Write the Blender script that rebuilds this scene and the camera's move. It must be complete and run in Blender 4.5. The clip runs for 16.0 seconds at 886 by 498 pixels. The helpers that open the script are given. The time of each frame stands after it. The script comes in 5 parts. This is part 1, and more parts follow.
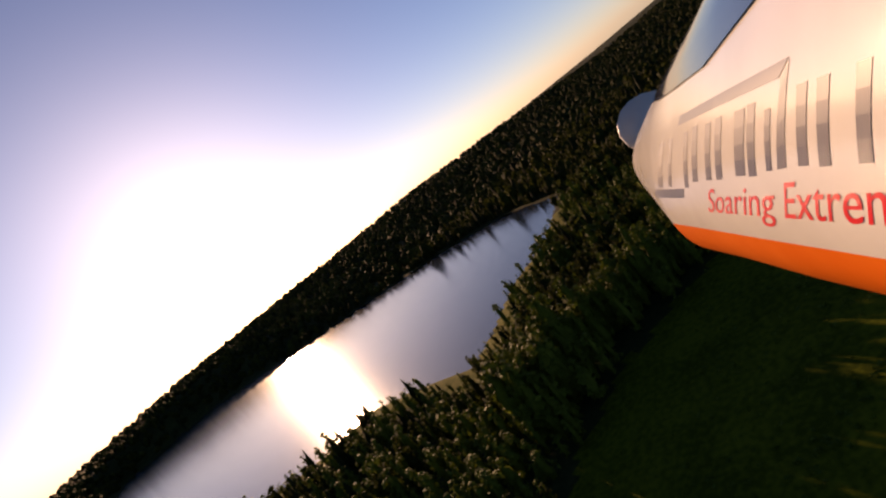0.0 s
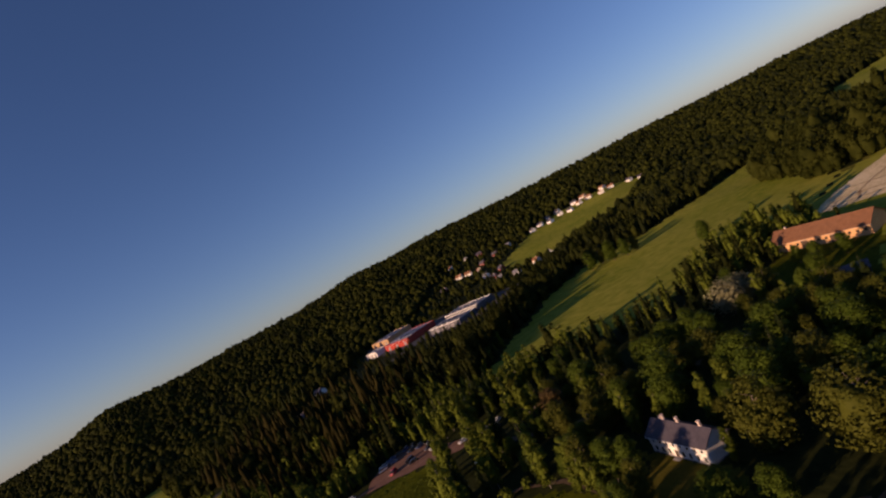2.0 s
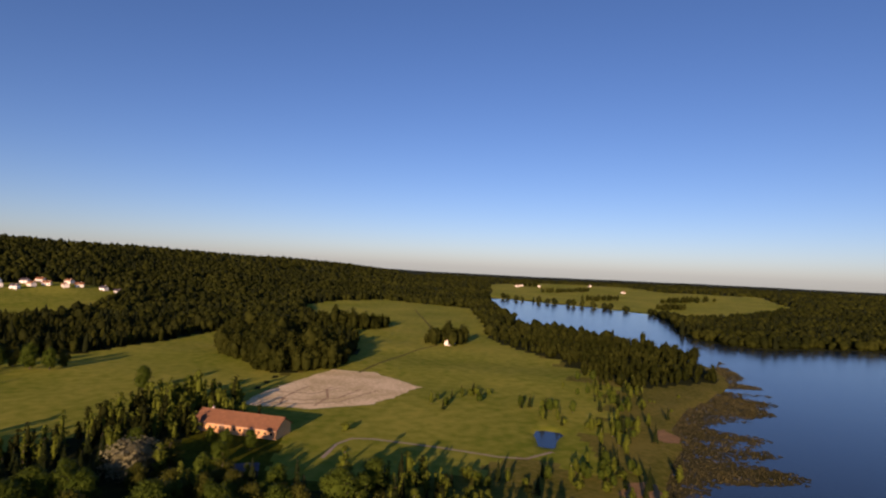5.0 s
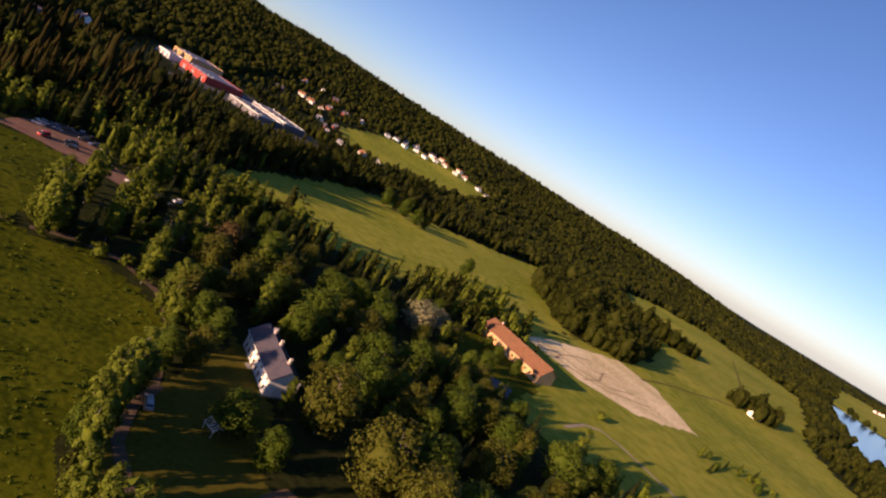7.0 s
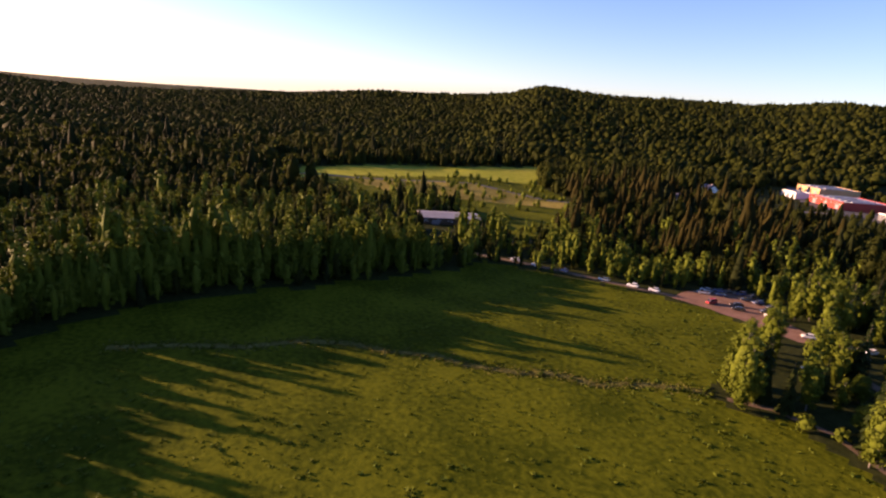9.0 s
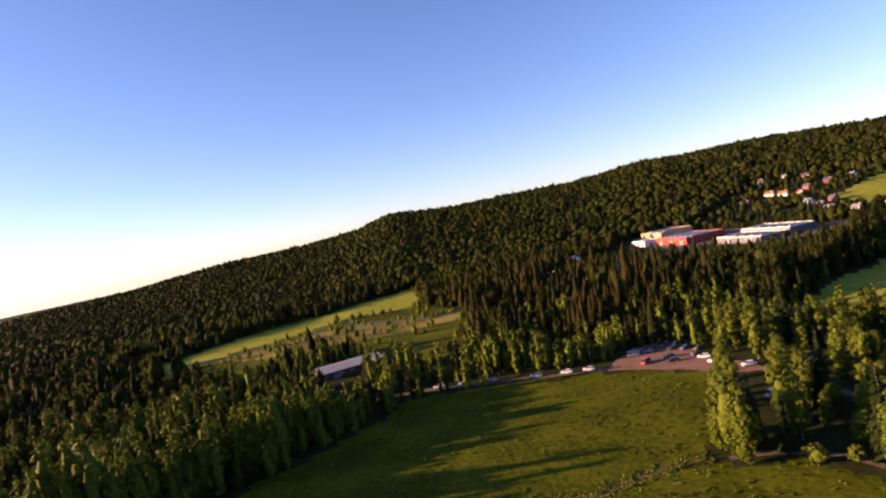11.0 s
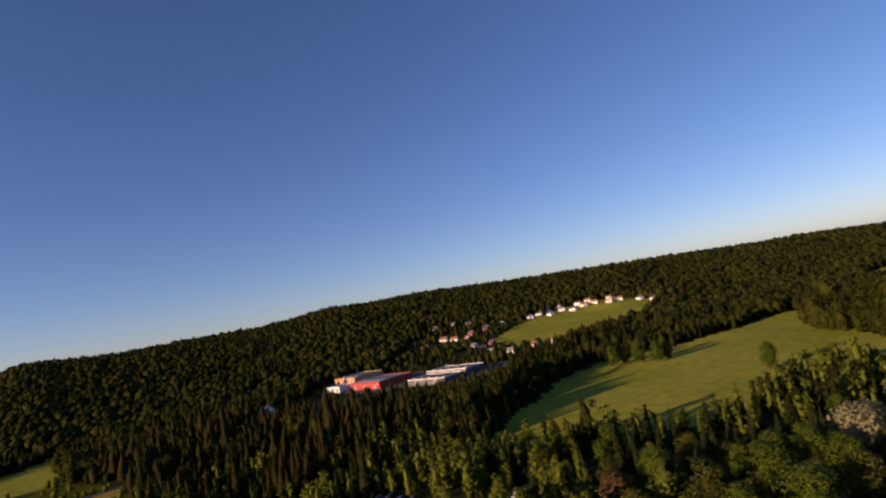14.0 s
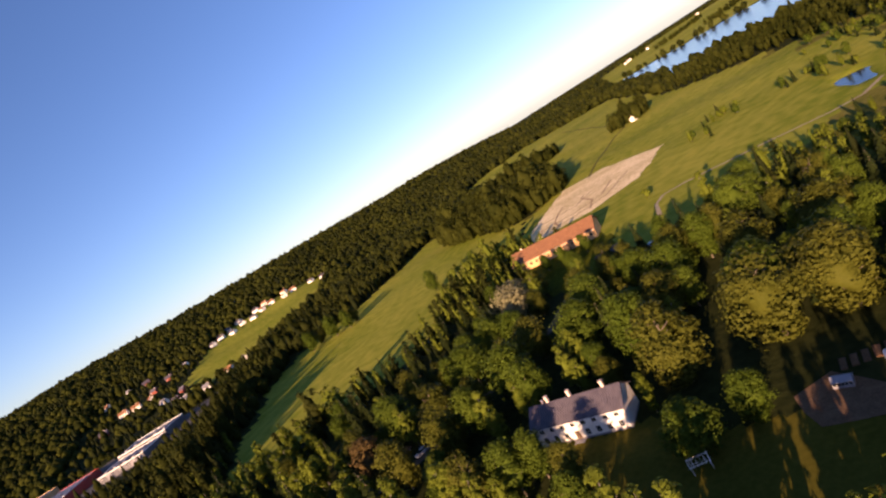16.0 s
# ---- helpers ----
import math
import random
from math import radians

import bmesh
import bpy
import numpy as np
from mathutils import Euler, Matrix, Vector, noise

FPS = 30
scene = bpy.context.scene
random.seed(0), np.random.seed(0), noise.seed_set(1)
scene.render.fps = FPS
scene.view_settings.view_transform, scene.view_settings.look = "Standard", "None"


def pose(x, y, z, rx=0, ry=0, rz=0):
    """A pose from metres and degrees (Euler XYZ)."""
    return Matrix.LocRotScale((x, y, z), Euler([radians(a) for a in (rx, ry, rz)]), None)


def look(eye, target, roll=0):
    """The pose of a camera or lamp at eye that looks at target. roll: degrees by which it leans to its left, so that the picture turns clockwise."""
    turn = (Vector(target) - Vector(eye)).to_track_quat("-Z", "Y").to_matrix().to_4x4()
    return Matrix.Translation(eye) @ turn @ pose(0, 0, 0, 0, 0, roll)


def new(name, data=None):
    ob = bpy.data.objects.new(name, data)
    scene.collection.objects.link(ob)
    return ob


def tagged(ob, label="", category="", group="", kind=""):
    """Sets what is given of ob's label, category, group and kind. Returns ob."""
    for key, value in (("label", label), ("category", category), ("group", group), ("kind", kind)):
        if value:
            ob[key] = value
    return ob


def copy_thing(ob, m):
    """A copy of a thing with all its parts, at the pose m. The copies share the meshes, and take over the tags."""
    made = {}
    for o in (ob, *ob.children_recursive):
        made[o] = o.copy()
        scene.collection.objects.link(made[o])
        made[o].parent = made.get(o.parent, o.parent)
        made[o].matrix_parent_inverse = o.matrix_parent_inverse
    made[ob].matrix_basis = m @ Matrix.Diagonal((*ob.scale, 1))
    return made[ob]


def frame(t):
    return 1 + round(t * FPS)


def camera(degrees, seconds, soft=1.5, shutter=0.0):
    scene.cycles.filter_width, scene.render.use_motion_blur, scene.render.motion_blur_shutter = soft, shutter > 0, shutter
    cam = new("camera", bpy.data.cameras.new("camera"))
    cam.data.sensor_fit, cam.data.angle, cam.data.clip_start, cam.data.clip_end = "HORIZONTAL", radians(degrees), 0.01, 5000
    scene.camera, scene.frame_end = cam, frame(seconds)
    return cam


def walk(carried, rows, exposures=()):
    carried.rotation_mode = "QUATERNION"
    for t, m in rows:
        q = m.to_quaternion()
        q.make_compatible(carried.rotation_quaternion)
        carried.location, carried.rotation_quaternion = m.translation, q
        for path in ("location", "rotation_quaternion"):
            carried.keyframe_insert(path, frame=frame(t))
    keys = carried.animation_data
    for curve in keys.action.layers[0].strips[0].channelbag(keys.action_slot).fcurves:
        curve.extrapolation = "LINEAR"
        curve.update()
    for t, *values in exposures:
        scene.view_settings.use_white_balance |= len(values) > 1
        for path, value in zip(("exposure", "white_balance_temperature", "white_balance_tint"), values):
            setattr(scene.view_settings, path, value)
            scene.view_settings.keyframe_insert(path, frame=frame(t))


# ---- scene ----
cam = camera(76, 16.0, soft=2.3)

# seconds, place, heading to the left of +y, pitch up, roll
PATH = [
    (0.0, 175.19, 51.86, 68.5, 112.89, -6.26, -40.13), (0.5, 173.02, 50.31, 70.63, 89.31, 1.45, -43.63),
    (1.0, 170.9, 49.6, 72.15, 70.57, 4.45, -42.98), (1.5, 168.82, 49.72, 73.03, 47.43, 2.38, -37.5),
    (1.8, 167.34, 49.91, 73.59, 26.51, -2.41, -34.26), (2.0, 166.57, 50.12, 73.95, 14.5, -0.37, -28.81),
    (2.5, 165.12, 51.26, 75.57, -0.72, 3.26, -30.2), (3.0, 164.7, 52.09, 76.66, -8.46, 1.92, -20.62),
    (3.5, 165.15, 52.16, 76.95, -20.32, 2.47, -12.51), (4.0, 166.4, 52.36, 77.64, -29.77, 10.15, -12.44),
    (4.5, 167.64, 53.02, 77.66, -27.46, 3.16, -9.36), (4.7, 168.11, 53.45, 77.54, -30.25, 2.8, -3.08),
    (5.2, 169.6, 54.9, 76.7, -37.0, 0.0, 5.0), (5.8, 171.6, 57.2, 75.0, -40.0, -5.0, 18.0), (6.3, 173.0, 59.4, 73.4, -31.0, -9.0, 28.0),
    (6.8, 173.86, 61.7, 72.0, -12.04, -10.72, 32.57), (7.0, 173.34, 63.07, 70.99, -4.26, -9.94, 30.5),
    (7.5, 171.12, 66.74, 68.62, 17.97, -10.84, 28.32), (8.0, 167.35, 69.61, 67.11, 36.54, -9.21, 25.76),
    (8.2, 165.67, 70.64, 66.59, 45.08, -11.41, 17.46), (8.8, 159.5, 72.0, 65.4, 57.0, -14.0, 6.0), (9.6, 151.0, 72.3, 64.1, 52.0, -16.5, -2.0),
    (10.3, 144.04, 72.41, 63.35, 47.56, -15.24, -6.46),
    (10.5, 141.94, 72.89, 63.01, 49.08, -11.26, -10.32), (11.0, 136.94, 74.6, 62.99, 43.18, -2.54, -11.19),
    (11.5, 133.48, 76.92, 62.87, 30.89, -6.81, -8.58), (12.0, 130.29, 79.59, 61.76, 25.38, -8.43, -11.0),
    (12.5, 126.98, 81.55, 60.73, 29.72, -8.53, -12.62), (13.0, 123.96, 84.03, 60.56, 24.35, 2.65, -9.88),
    (13.5, 121.98, 86.41, 61.08, 15.57, 5.44, -8.17), (14.0, 120.44, 88.11, 61.7, 10.29, 5.94, -10.94),
    (14.5, 119.35, 89.54, 61.92, 7.71, 0.07, -6.16), (15.0, 118.57, 90.57, 61.53, 6.1, -12.13, -18.47),
    (15.5, 117.35, 91.43, 60.71, 0.81, -10.48, -32.06), (16.0, 117.75, 92.51, 60.35, -20.42, -7.06, -33.0),
]


def flown(x, y, z, yaw, pitch, roll):
    a, b = radians(yaw), radians(pitch)
    way = Vector((-math.sin(a) * math.cos(b), math.cos(a) * math.cos(b), math.sin(b)))
    return look(Vector((x, y, z)), Vector((x, y, z)) + way, roll)


EXPOSURES = [(t, stops, kelvin, 45 if 7.5 < t < 12.2 else 40) for t, stops, kelvin in (
    (0.0, 0.5, 8200), (0.5, 0.4, 7600), (1.0, 0.1, 7200), (1.5, 0.08, 7200), (2.0, 0.25, 7200), (2.5, 0.3, 7100), (3.0, 0.35, 7000), (4.5, 0.5, 7000), (7.0, 1.17, 7300), (8.0, 1.58, 7700),
    (10.5, 2.12, 7700), (11.0, 1.85, 7700), (12.5, 1.2, 7500), (13.5, 0.97, 7200), (14.5, 0.48, 7200), (15.0, 0.42, 7200), (15.5, 1.15, 7300), (16.0, 1.45, 7500))]
walk(cam, [(row[0], flown(*row[1:])) for row in PATH], EXPOSURES)

# ---- light: low evening sun ----
SUN_YAW, SUN_UP = 131.0, 12.0
a, b = radians(SUN_YAW), radians(SUN_UP)
sunward = Vector((-math.sin(a) * math.cos(b), math.cos(a) * math.cos(b), math.sin(b)))
world = bpy.data.worlds.new("evening_sky")
scene.world = world
world.use_nodes = True
sky = world.node_tree.nodes.new("ShaderNodeTexSky")
sky.sky_type, sky.sun_disc, sky.sun_elevation, sky.sun_rotation = "NISHITA", False, radians(SUN_UP), radians(-SUN_YAW)
sky.air_density, sky.dust_density, sky.ozone_density, sky.altitude = 0.8, 0.45, 3.6, 100
background = world.node_tree.nodes["Background"]
background.inputs["Strength"].default_value = 0.082
deepen = world.node_tree.nodes.new("ShaderNodeHueSaturation")
deepen.inputs["Saturation"].default_value = 1.1
world.node_tree.links.new(sky.outputs[0], deepen.inputs["Color"])
world.node_tree.links.new(deepen.outputs[0], background.inputs[0])
sun_data = bpy.data.lights.new("sun", "SUN")
sun_data.energy, sun_data.angle, sun_data.color = 4.8, radians(0.6), (1.0, 0.75, 0.46)
sun = new("sun", sun_data)
sun.matrix_world = look(sunward * 300, (0, 0, 0))


# ---- materials ----
def material(name, low, high, scale=4.0, rough=0.85, bump=0.0, coord="Object", metal=0.0, fine=6.0, random_by=0.0, translucent=0.0, spec=0.3, detail=6.0, spread=0.26):
    """A surface whose colour wanders between two tones at two scales."""
    m = bpy.data.materials.new(name)
    m.use_nodes = True
    nodes, links = m.node_tree.nodes, m.node_tree.links
    bsdf = nodes["Principled BSDF"]
    place = nodes.new("ShaderNodeTexCoord")
    broad, small, ramp = nodes.new("ShaderNodeTexNoise"), nodes.new("ShaderNodeTexNoise"), nodes.new("ShaderNodeMix")
    broad.inputs["Scale"].default_value, broad.inputs["Detail"].default_value = scale, detail
    small.inputs["Scale"].default_value, small.inputs["Detail"].default_value = scale * fine, 4
    links.new(place.outputs[coord], broad.inputs["Vector"])
    links.new(place.outputs[coord], small.inputs["Vector"])
    add = nodes.new("ShaderNodeMath")
    add.operation = "MULTIPLY_ADD"
    add.inputs[1].default_value, add.inputs[2].default_value = 0.5, 0.0
    links.new(small.outputs["Fac"], add.inputs[0])
    half = nodes.new("ShaderNodeMath")
    half.operation = "MULTIPLY_ADD"
    half.inputs[1].default_value = 0.5
    links.new(broad.outputs["Fac"], half.inputs[0])
    links.new(add.outputs[0], half.inputs[2])
    span = nodes.new("ShaderNodeMapRange")
    span.inputs["From Min"].default_value, span.inputs["From Max"].default_value = 0.5 - spread / 2, 0.5 + spread / 2
    links.new(half.outputs[0], span.inputs["Value"])
    fac = span.outputs[0]
    if random_by:
        info = nodes.new("ShaderNodeObjectInfo")
        island = nodes.new("ShaderNodeNewGeometry")
        both = nodes.new("ShaderNodeMath")
        both.operation = "ADD"
        weigh = nodes.new("ShaderNodeMath")
        weigh.operation = "MULTIPLY"
        weigh.inputs[1].default_value = 1.5
        links.new(info.outputs["Random"], weigh.inputs[0])
        links.new(weigh.outputs[0], both.inputs[0])
        links.new(island.outputs["Random Per Island"], both.inputs[1])
        mixf = nodes.new("ShaderNodeMix")
        mixf.inputs["Factor"].default_value = random_by
        links.new(fac, mixf.inputs["A"])
        halve = nodes.new("ShaderNodeMath")
        halve.operation = "MULTIPLY"
        halve.inputs[1].default_value = 0.4
        links.new(both.outputs[0], halve.inputs[0])
        links.new(halve.outputs[0], mixf.inputs["B"])
        fac = mixf.outputs["Result"]
    ramp.data_type = "RGBA"
    ramp.inputs["A"].default_value, ramp.inputs["B"].default_value = (*low, 1), (*high, 1)
    links.new(fac, ramp.inputs["Factor"])
    links.new(ramp.outputs["Result"], bsdf.inputs["Base Color"])
    bsdf.inputs["Roughness"].default_value, bsdf.inputs["Metallic"].default_value = rough, metal
    bsdf.inputs["Specular IOR Level"].default_value = spec
    if bump:
        relief = nodes.new("ShaderNodeBump")
        relief.inputs["Strength"].default_value, relief.inputs["Distance"].default_value = 0.8, bump
        links.new(half.outputs[0], relief.inputs["Height"])
        links.new(relief.outputs[0], bsdf.inputs["Normal"])
    if translucent:
        thin, blend = nodes.new("ShaderNodeBsdfTranslucent"), nodes.new("ShaderNodeMixShader")
        links.new(ramp.outputs["Result"], thin.inputs["Color"])
        blend.inputs["Fac"].default_value = translucent
        links.new(bsdf.outputs[0], blend.inputs[1])
        links.new(thin.outputs[0], blend.inputs[2])
        links.new(blend.outputs[0], nodes["Material Output"].inputs["Surface"])
    return m


MEADOW_GRASS = material("meadow_grass", (0.03, 0.042, 0.002), (0.074, 0.086, 0.005), 0.05, 0.95, 0.35, "Object", fine=13, spec=0.03, spread=0.17)
FIELD_GRASS = material("field_grass", (0.12, 0.16, 0.013), (0.265, 0.265, 0.04), 0.011, 0.95, 0.2, "Object", fine=14, spec=0.03, spread=0.26)
LAWN = material("mown_lawn", (0.066, 0.062, 0.008), (0.105, 0.092, 0.015), 0.08, 0.95, 0.1, "Object", fine=12, spec=0.03)
SOIL = material("dug_soil", (0.1, 0.052, 0.026), (0.17, 0.1, 0.055), 0.5, 0.95, 0.15, "Object")
DRY_GRASS = material("dry_grass", (0.12, 0.105, 0.02), (0.21, 0.175, 0.045), 0.02, 0.95, 0.25, "Object", fine=14, spec=0.03, spread=0.17)
MARSH_GRASS = material("marsh_grass", (0.075, 0.085, 0.011), (0.16, 0.145, 0.03), 0.03, 0.95, 0.3, "Object", fine=12, spec=0.03, spread=0.2)
FOREST_FLOOR = material("forest_floor", (0.012, 0.018, 0.005), (0.03, 0.036, 0.011), 0.05, 0.95, 0.5, "Object", fine=10, spec=0.03)
SAND = material("bare_sand", (0.5, 0.4, 0.19), (0.74, 0.61, 0.35), 0.05, 0.95, 0.25, "Object", fine=9, spread=0.16)
RUSTY_PEAT = material("rusty_peat", (0.17, 0.1, 0.035), (0.27, 0.16, 0.06), 0.2, 0.95, 0.1, "Object")
GRAVEL = material("gravel", (0.22, 0.18, 0.11), (0.36, 0.31, 0.2), 0.2, 0.95, 0.05, "Object")
DIRT = material("dirt_track", (0.075, 0.05, 0.03), (0.13, 0.09, 0.058), 0.2, 0.95, 0.05, "Object")
PARK_GRAVEL = material("reddish_gravel", (0.12, 0.06, 0.04), (0.2, 0.11, 0.075), 0.2, 0.95, 0.05, "Object")
ASPHALT = material("asphalt", (0.045, 0.045, 0.05), (0.075, 0.072, 0.07), 0.2, 0.9, 0.02, "Object")
BIRCH_LEAF = material("birch_leaf", (0.041, 0.06, 0.005), (0.11, 0.138, 0.018), 0.25, 0.6, 0, "Object", random_by=0.6, translucent=0.2, spec=0.03)
BROAD_LEAF = material("broad_leaf", (0.025, 0.046, 0.005), (0.072, 0.104, 0.013), 0.25, 0.6, 0, "Object", random_by=0.6, translucent=0.2, spec=0.03)
PALE_LEAF = material("pale_willow_leaf", (0.12, 0.12, 0.06), (0.22, 0.21, 0.115), 0.3, 0.65, 0, "Object", random_by=0.5, translucent=0.2, spec=0.03)
RUST_LEAF = material("copper_leaf", (0.045, 0.032, 0.013), (0.09, 0.062, 0.024), 0.3, 0.65, 0, "Object", random_by=0.5, translucent=0.18, spec=0.03)
NEEDLE = material("spruce_needle", (0.009, 0.017, 0.005), (0.026, 0.036, 0.009), 0.3, 0.7, 0, "Object", random_by=0.5, translucent=0.06, spec=0.03)
REED = material("reed", (0.036, 0.036, 0.012), (0.08, 0.07, 0.026), 0.06, 0.9, 0, "Object", fine=8, spec=0.03)
WOODS_BIRCH = material("woods_birch", (0.018, 0.025, 0.004), (0.062, 0.072, 0.013), 0.012, 0.7, 0, "Object", fine=16, random_by=0.3, translucent=0.52, spec=0.03, spread=0.2)
WOODS_MIXED = material("woods_mixed", (0.017, 0.024, 0.005), (0.042, 0.05, 0.011), 0.012, 0.7, 0, "Object", fine=16, random_by=0.3, translucent=0.52, spec=0.03, spread=0.2)
WOODS_PINE = material("woods_pine", (0.015, 0.015, 0.004), (0.036, 0.031, 0.008), 0.03, 0.75, 0, "Object", fine=9, random_by=0.4, translucent=0.35, spec=0.03)
OLIVE_LEAF = material("olive_leaf", (0.034, 0.043, 0.006), (0.082, 0.088, 0.014), 0.25, 0.6, 0, "Object", random_by=0.6, translucent=0.2, spec=0.03)
WOODS_SPRUCE = material("woods_spruce", (0.01, 0.015, 0.005), (0.023, 0.03, 0.009), 0.03, 0.75, 0, "Object", fine=9, random_by=0.4, translucent=0.35, spec=0.03)
BARK = material("bark", (0.07, 0.055, 0.04), (0.16, 0.13, 0.1), 3, 0.9, 0.02)
BIRCH_BARK = material("birch_bark", (0.07, 0.06, 0.05), (0.22, 0.2, 0.18), 2.5, 0.8, 0.01)
WHITE_PLASTER = material("white_plaster", (0.68, 0.65, 0.58), (0.82, 0.79, 0.73), 0.6, 0.85, 0.004)
WHITE_PAINT = material("white_paint", (0.74, 0.73, 0.7), (0.85, 0.84, 0.81), 2, 0.55)
SLATE = material("dark_sheet_roof", (0.05, 0.045, 0.06), (0.095, 0.085, 0.1), 0.8, 0.5, 0.004, spec=0.5)
RED_TILE = material("red_clay_tile", (0.17, 0.08, 0.04), (0.25, 0.12, 0.06), 0.7, 0.8, 0.01)
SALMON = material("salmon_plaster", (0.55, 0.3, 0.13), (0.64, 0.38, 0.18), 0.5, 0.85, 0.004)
BRICK_RED = material("chimney_brick", (0.55, 0.42, 0.34), (0.68, 0.56, 0.47), 3, 0.85, 0.01)
FACTORY_RED = material("red_sheet_wall", (0.3, 0.025, 0.016), (0.38, 0.04, 0.025), 0.3, 0.55)
SHEET_GREY = material("grey_sheet_roof", (0.15, 0.15, 0.17), (0.24, 0.24, 0.26), 0.15, 0.6)
DARK_SHEET = material("dark_sheet_wall", (0.07, 0.07, 0.08), (0.12, 0.12, 0.13), 0.2, 0.6)
SHEET_PALE = material("pale_sheet_roof", (0.2, 0.21, 0.24), (0.32, 0.33, 0.36), 0.15, 0.55)
ORANGE_SHEET = material("ochre_sheet", (0.38, 0.22, 0.1), (0.48, 0.3, 0.14), 0.2, 0.6)
OLD_ROOF = material("weathered_felt_roof", (0.045, 0.045, 0.05), (0.085, 0.085, 0.09), 0.15, 0.8, spec=0.15)
DARK_TIMBER = material("dark_timber", (0.05, 0.032, 0.022), (0.1, 0.065, 0.045), 1.5, 0.8, 0.006)
RED_TIMBER = material("falu_red_timber", (0.19, 0.04, 0.025), (0.27, 0.065, 0.04), 1.2, 0.8, 0.006)
WINDOW_GLASS = material("window_glass", (0.015, 0.018, 0.022), (0.04, 0.045, 0.05), 2, 0.08, spec=0.6)
RUBBER = material("tyre_rubber", (0.015, 0.015, 0.015), (0.03, 0.03, 0.03), 8, 0.85)
ALLOY = material("wheel_alloy", (0.45, 0.45, 0.46), (0.6, 0.6, 0.6), 8, 0.35, metal=0.8)
LAMP_GLASS = material("lamp_glass", (0.6, 0.6, 0.58), (0.75, 0.75, 0.72), 8, 0.15)
PIPE_GREY = material("galvanised_steel", (0.3, 0.3, 0.31), (0.42, 0.42, 0.43), 4, 0.5, metal=0.6)

WATER = bpy.data.materials.new("lake_water")
WATER.use_nodes = True
wn, wl = WATER.node_tree.nodes, WATER.node_tree.links
wb = wn["Principled BSDF"]
wb.inputs["Base Color"].default_value, wb.inputs["Roughness"].default_value, wb.inputs["IOR"].default_value = (0.012, 0.022, 0.035, 1), 0.16, 1.333
ripple, ripple_bump, wc = wn.new("ShaderNodeTexNoise"), wn.new("ShaderNodeBump"), wn.new("ShaderNodeTexCoord")
ripple.inputs["Scale"].default_value, ripple.inputs["Detail"].default_value = 0.35, 6
ripple_bump.inputs["Strength"].default_value, ripple_bump.inputs["Distance"].default_value = 0.2, 0.25
wl.new(wc.outputs["Object"], ripple.inputs["Vector"])
wl.new(ripple.outputs["Fac"], ripple_bump.inputs["Height"])
wl.new(ripple_bump.outputs[0], wb.inputs["Normal"])

# ---- plan: outlines on the ground ----
MEADOW = [(-24, 214), (20, 243), (45, 256), (72, 258), (79, 240), (82, 222), (90, 196), (108, 204), (124, 198), (138, 182), (141, 160), (143, 140), (160, 118), (178, 60), (160, 10), (80, -4), (62, 2), (38, 12), (15, 40), (-8, 58), (-20, 95), (-18, 150), (-18, 180)]
EAST_FIELD = [(235, 250), (262, 232), (300, 225), (345, 205), (400, 215), (445, 265), (524, 368), (562, 516), (640, 620), (822, 884), (758, 1087), (640, 1047), (536, 982), (470, 800), (434, 577), (387, 480), (345, 440), (300, 420), (262, 372), (252, 340), (262, 300)]
NORTH_FIELD = [(78, 332), (107, 326), (152, 320), (185, 335), (205, 362), (235, 385), (262, 372), (300, 425), (296, 470), (300, 560), (330, 650), (320, 660), (254, 600), (205, 560), (165, 545), (140, 530), (112, 490), (100, 440), (88, 400), (82, 360)]
VILLAGE_FIELD = [(24, 845), (60, 975), (105, 1045), (210, 1090), (280, 1050), (258, 985), (225, 864), (160, 781), (50, 760)]
WORKS_YARD = [(-150, 690), (-130, 640), (-60, 590), (20, 558), (70, 600), (75, 650), (20, 650), (-60, 690), (-110, 720)]
WEST_FIELD = [(-310, 200), (-322, 294), (-308, 500), (-207, 400), (-248, 363), (-259, 273), (-255, 215)]
FAR_FIELD = [(1140, 1000), (1135, 1150), (1060, 1140), (1185, 1260), (1500, 1640), (1750, 1760), (1960, 1800), (2080, 1500), (1900, 1180), (2060, 960), (1620, 660), (1200, 590), (1060, 600), (1140, 715), (1160, 860)]
GARDEN = [(147, 150), (148, 172), (149, 200), (155, 196), (166, 179), (170, 165), (176, 155), (184, 146), (178, 134), (164, 132), (152, 138)]
BARN_YARD = [(205, 300), (214, 262), (235, 236), (262, 232), (264, 300), (252, 325), (236, 318)]
WEST_LAKE = [(-236, -22), (-137, -25), (-94, -44), (-45, -47), (-19, -53), (-33, -85), (-47, -127), (-25, -153), (-10, -200), (-40, -320), (-150, -520), (-300, -800), (-520, -1050), (-640, -900), (-565, -662), (-461, -381), (-388, -185), (-324, -87)]
EAST_LAKE = [(745, 690), (960, 1000), (1045, 1120), (1130, 1150), (1135, 985), (1155, 860), (1135, 715), (1040, 620), (960, 560), (870, 490), (822, 435), (815, 389), (826, 355), (870, 345), (960, 300), (960, 100), (820, -50), (700, -250), (520, -280), (400, -50), (345, 60), (338, 150), (352, 174), (384, 193), (408, 202), (433, 223), (474, 242), (525, 254), (579, 271), (635, 312), (690, 405), (704, 540), (695, 620)]
FAR_LAKE = [(1480, 2100), (1560, 2090), (1680, 2480), (1570, 2500)]
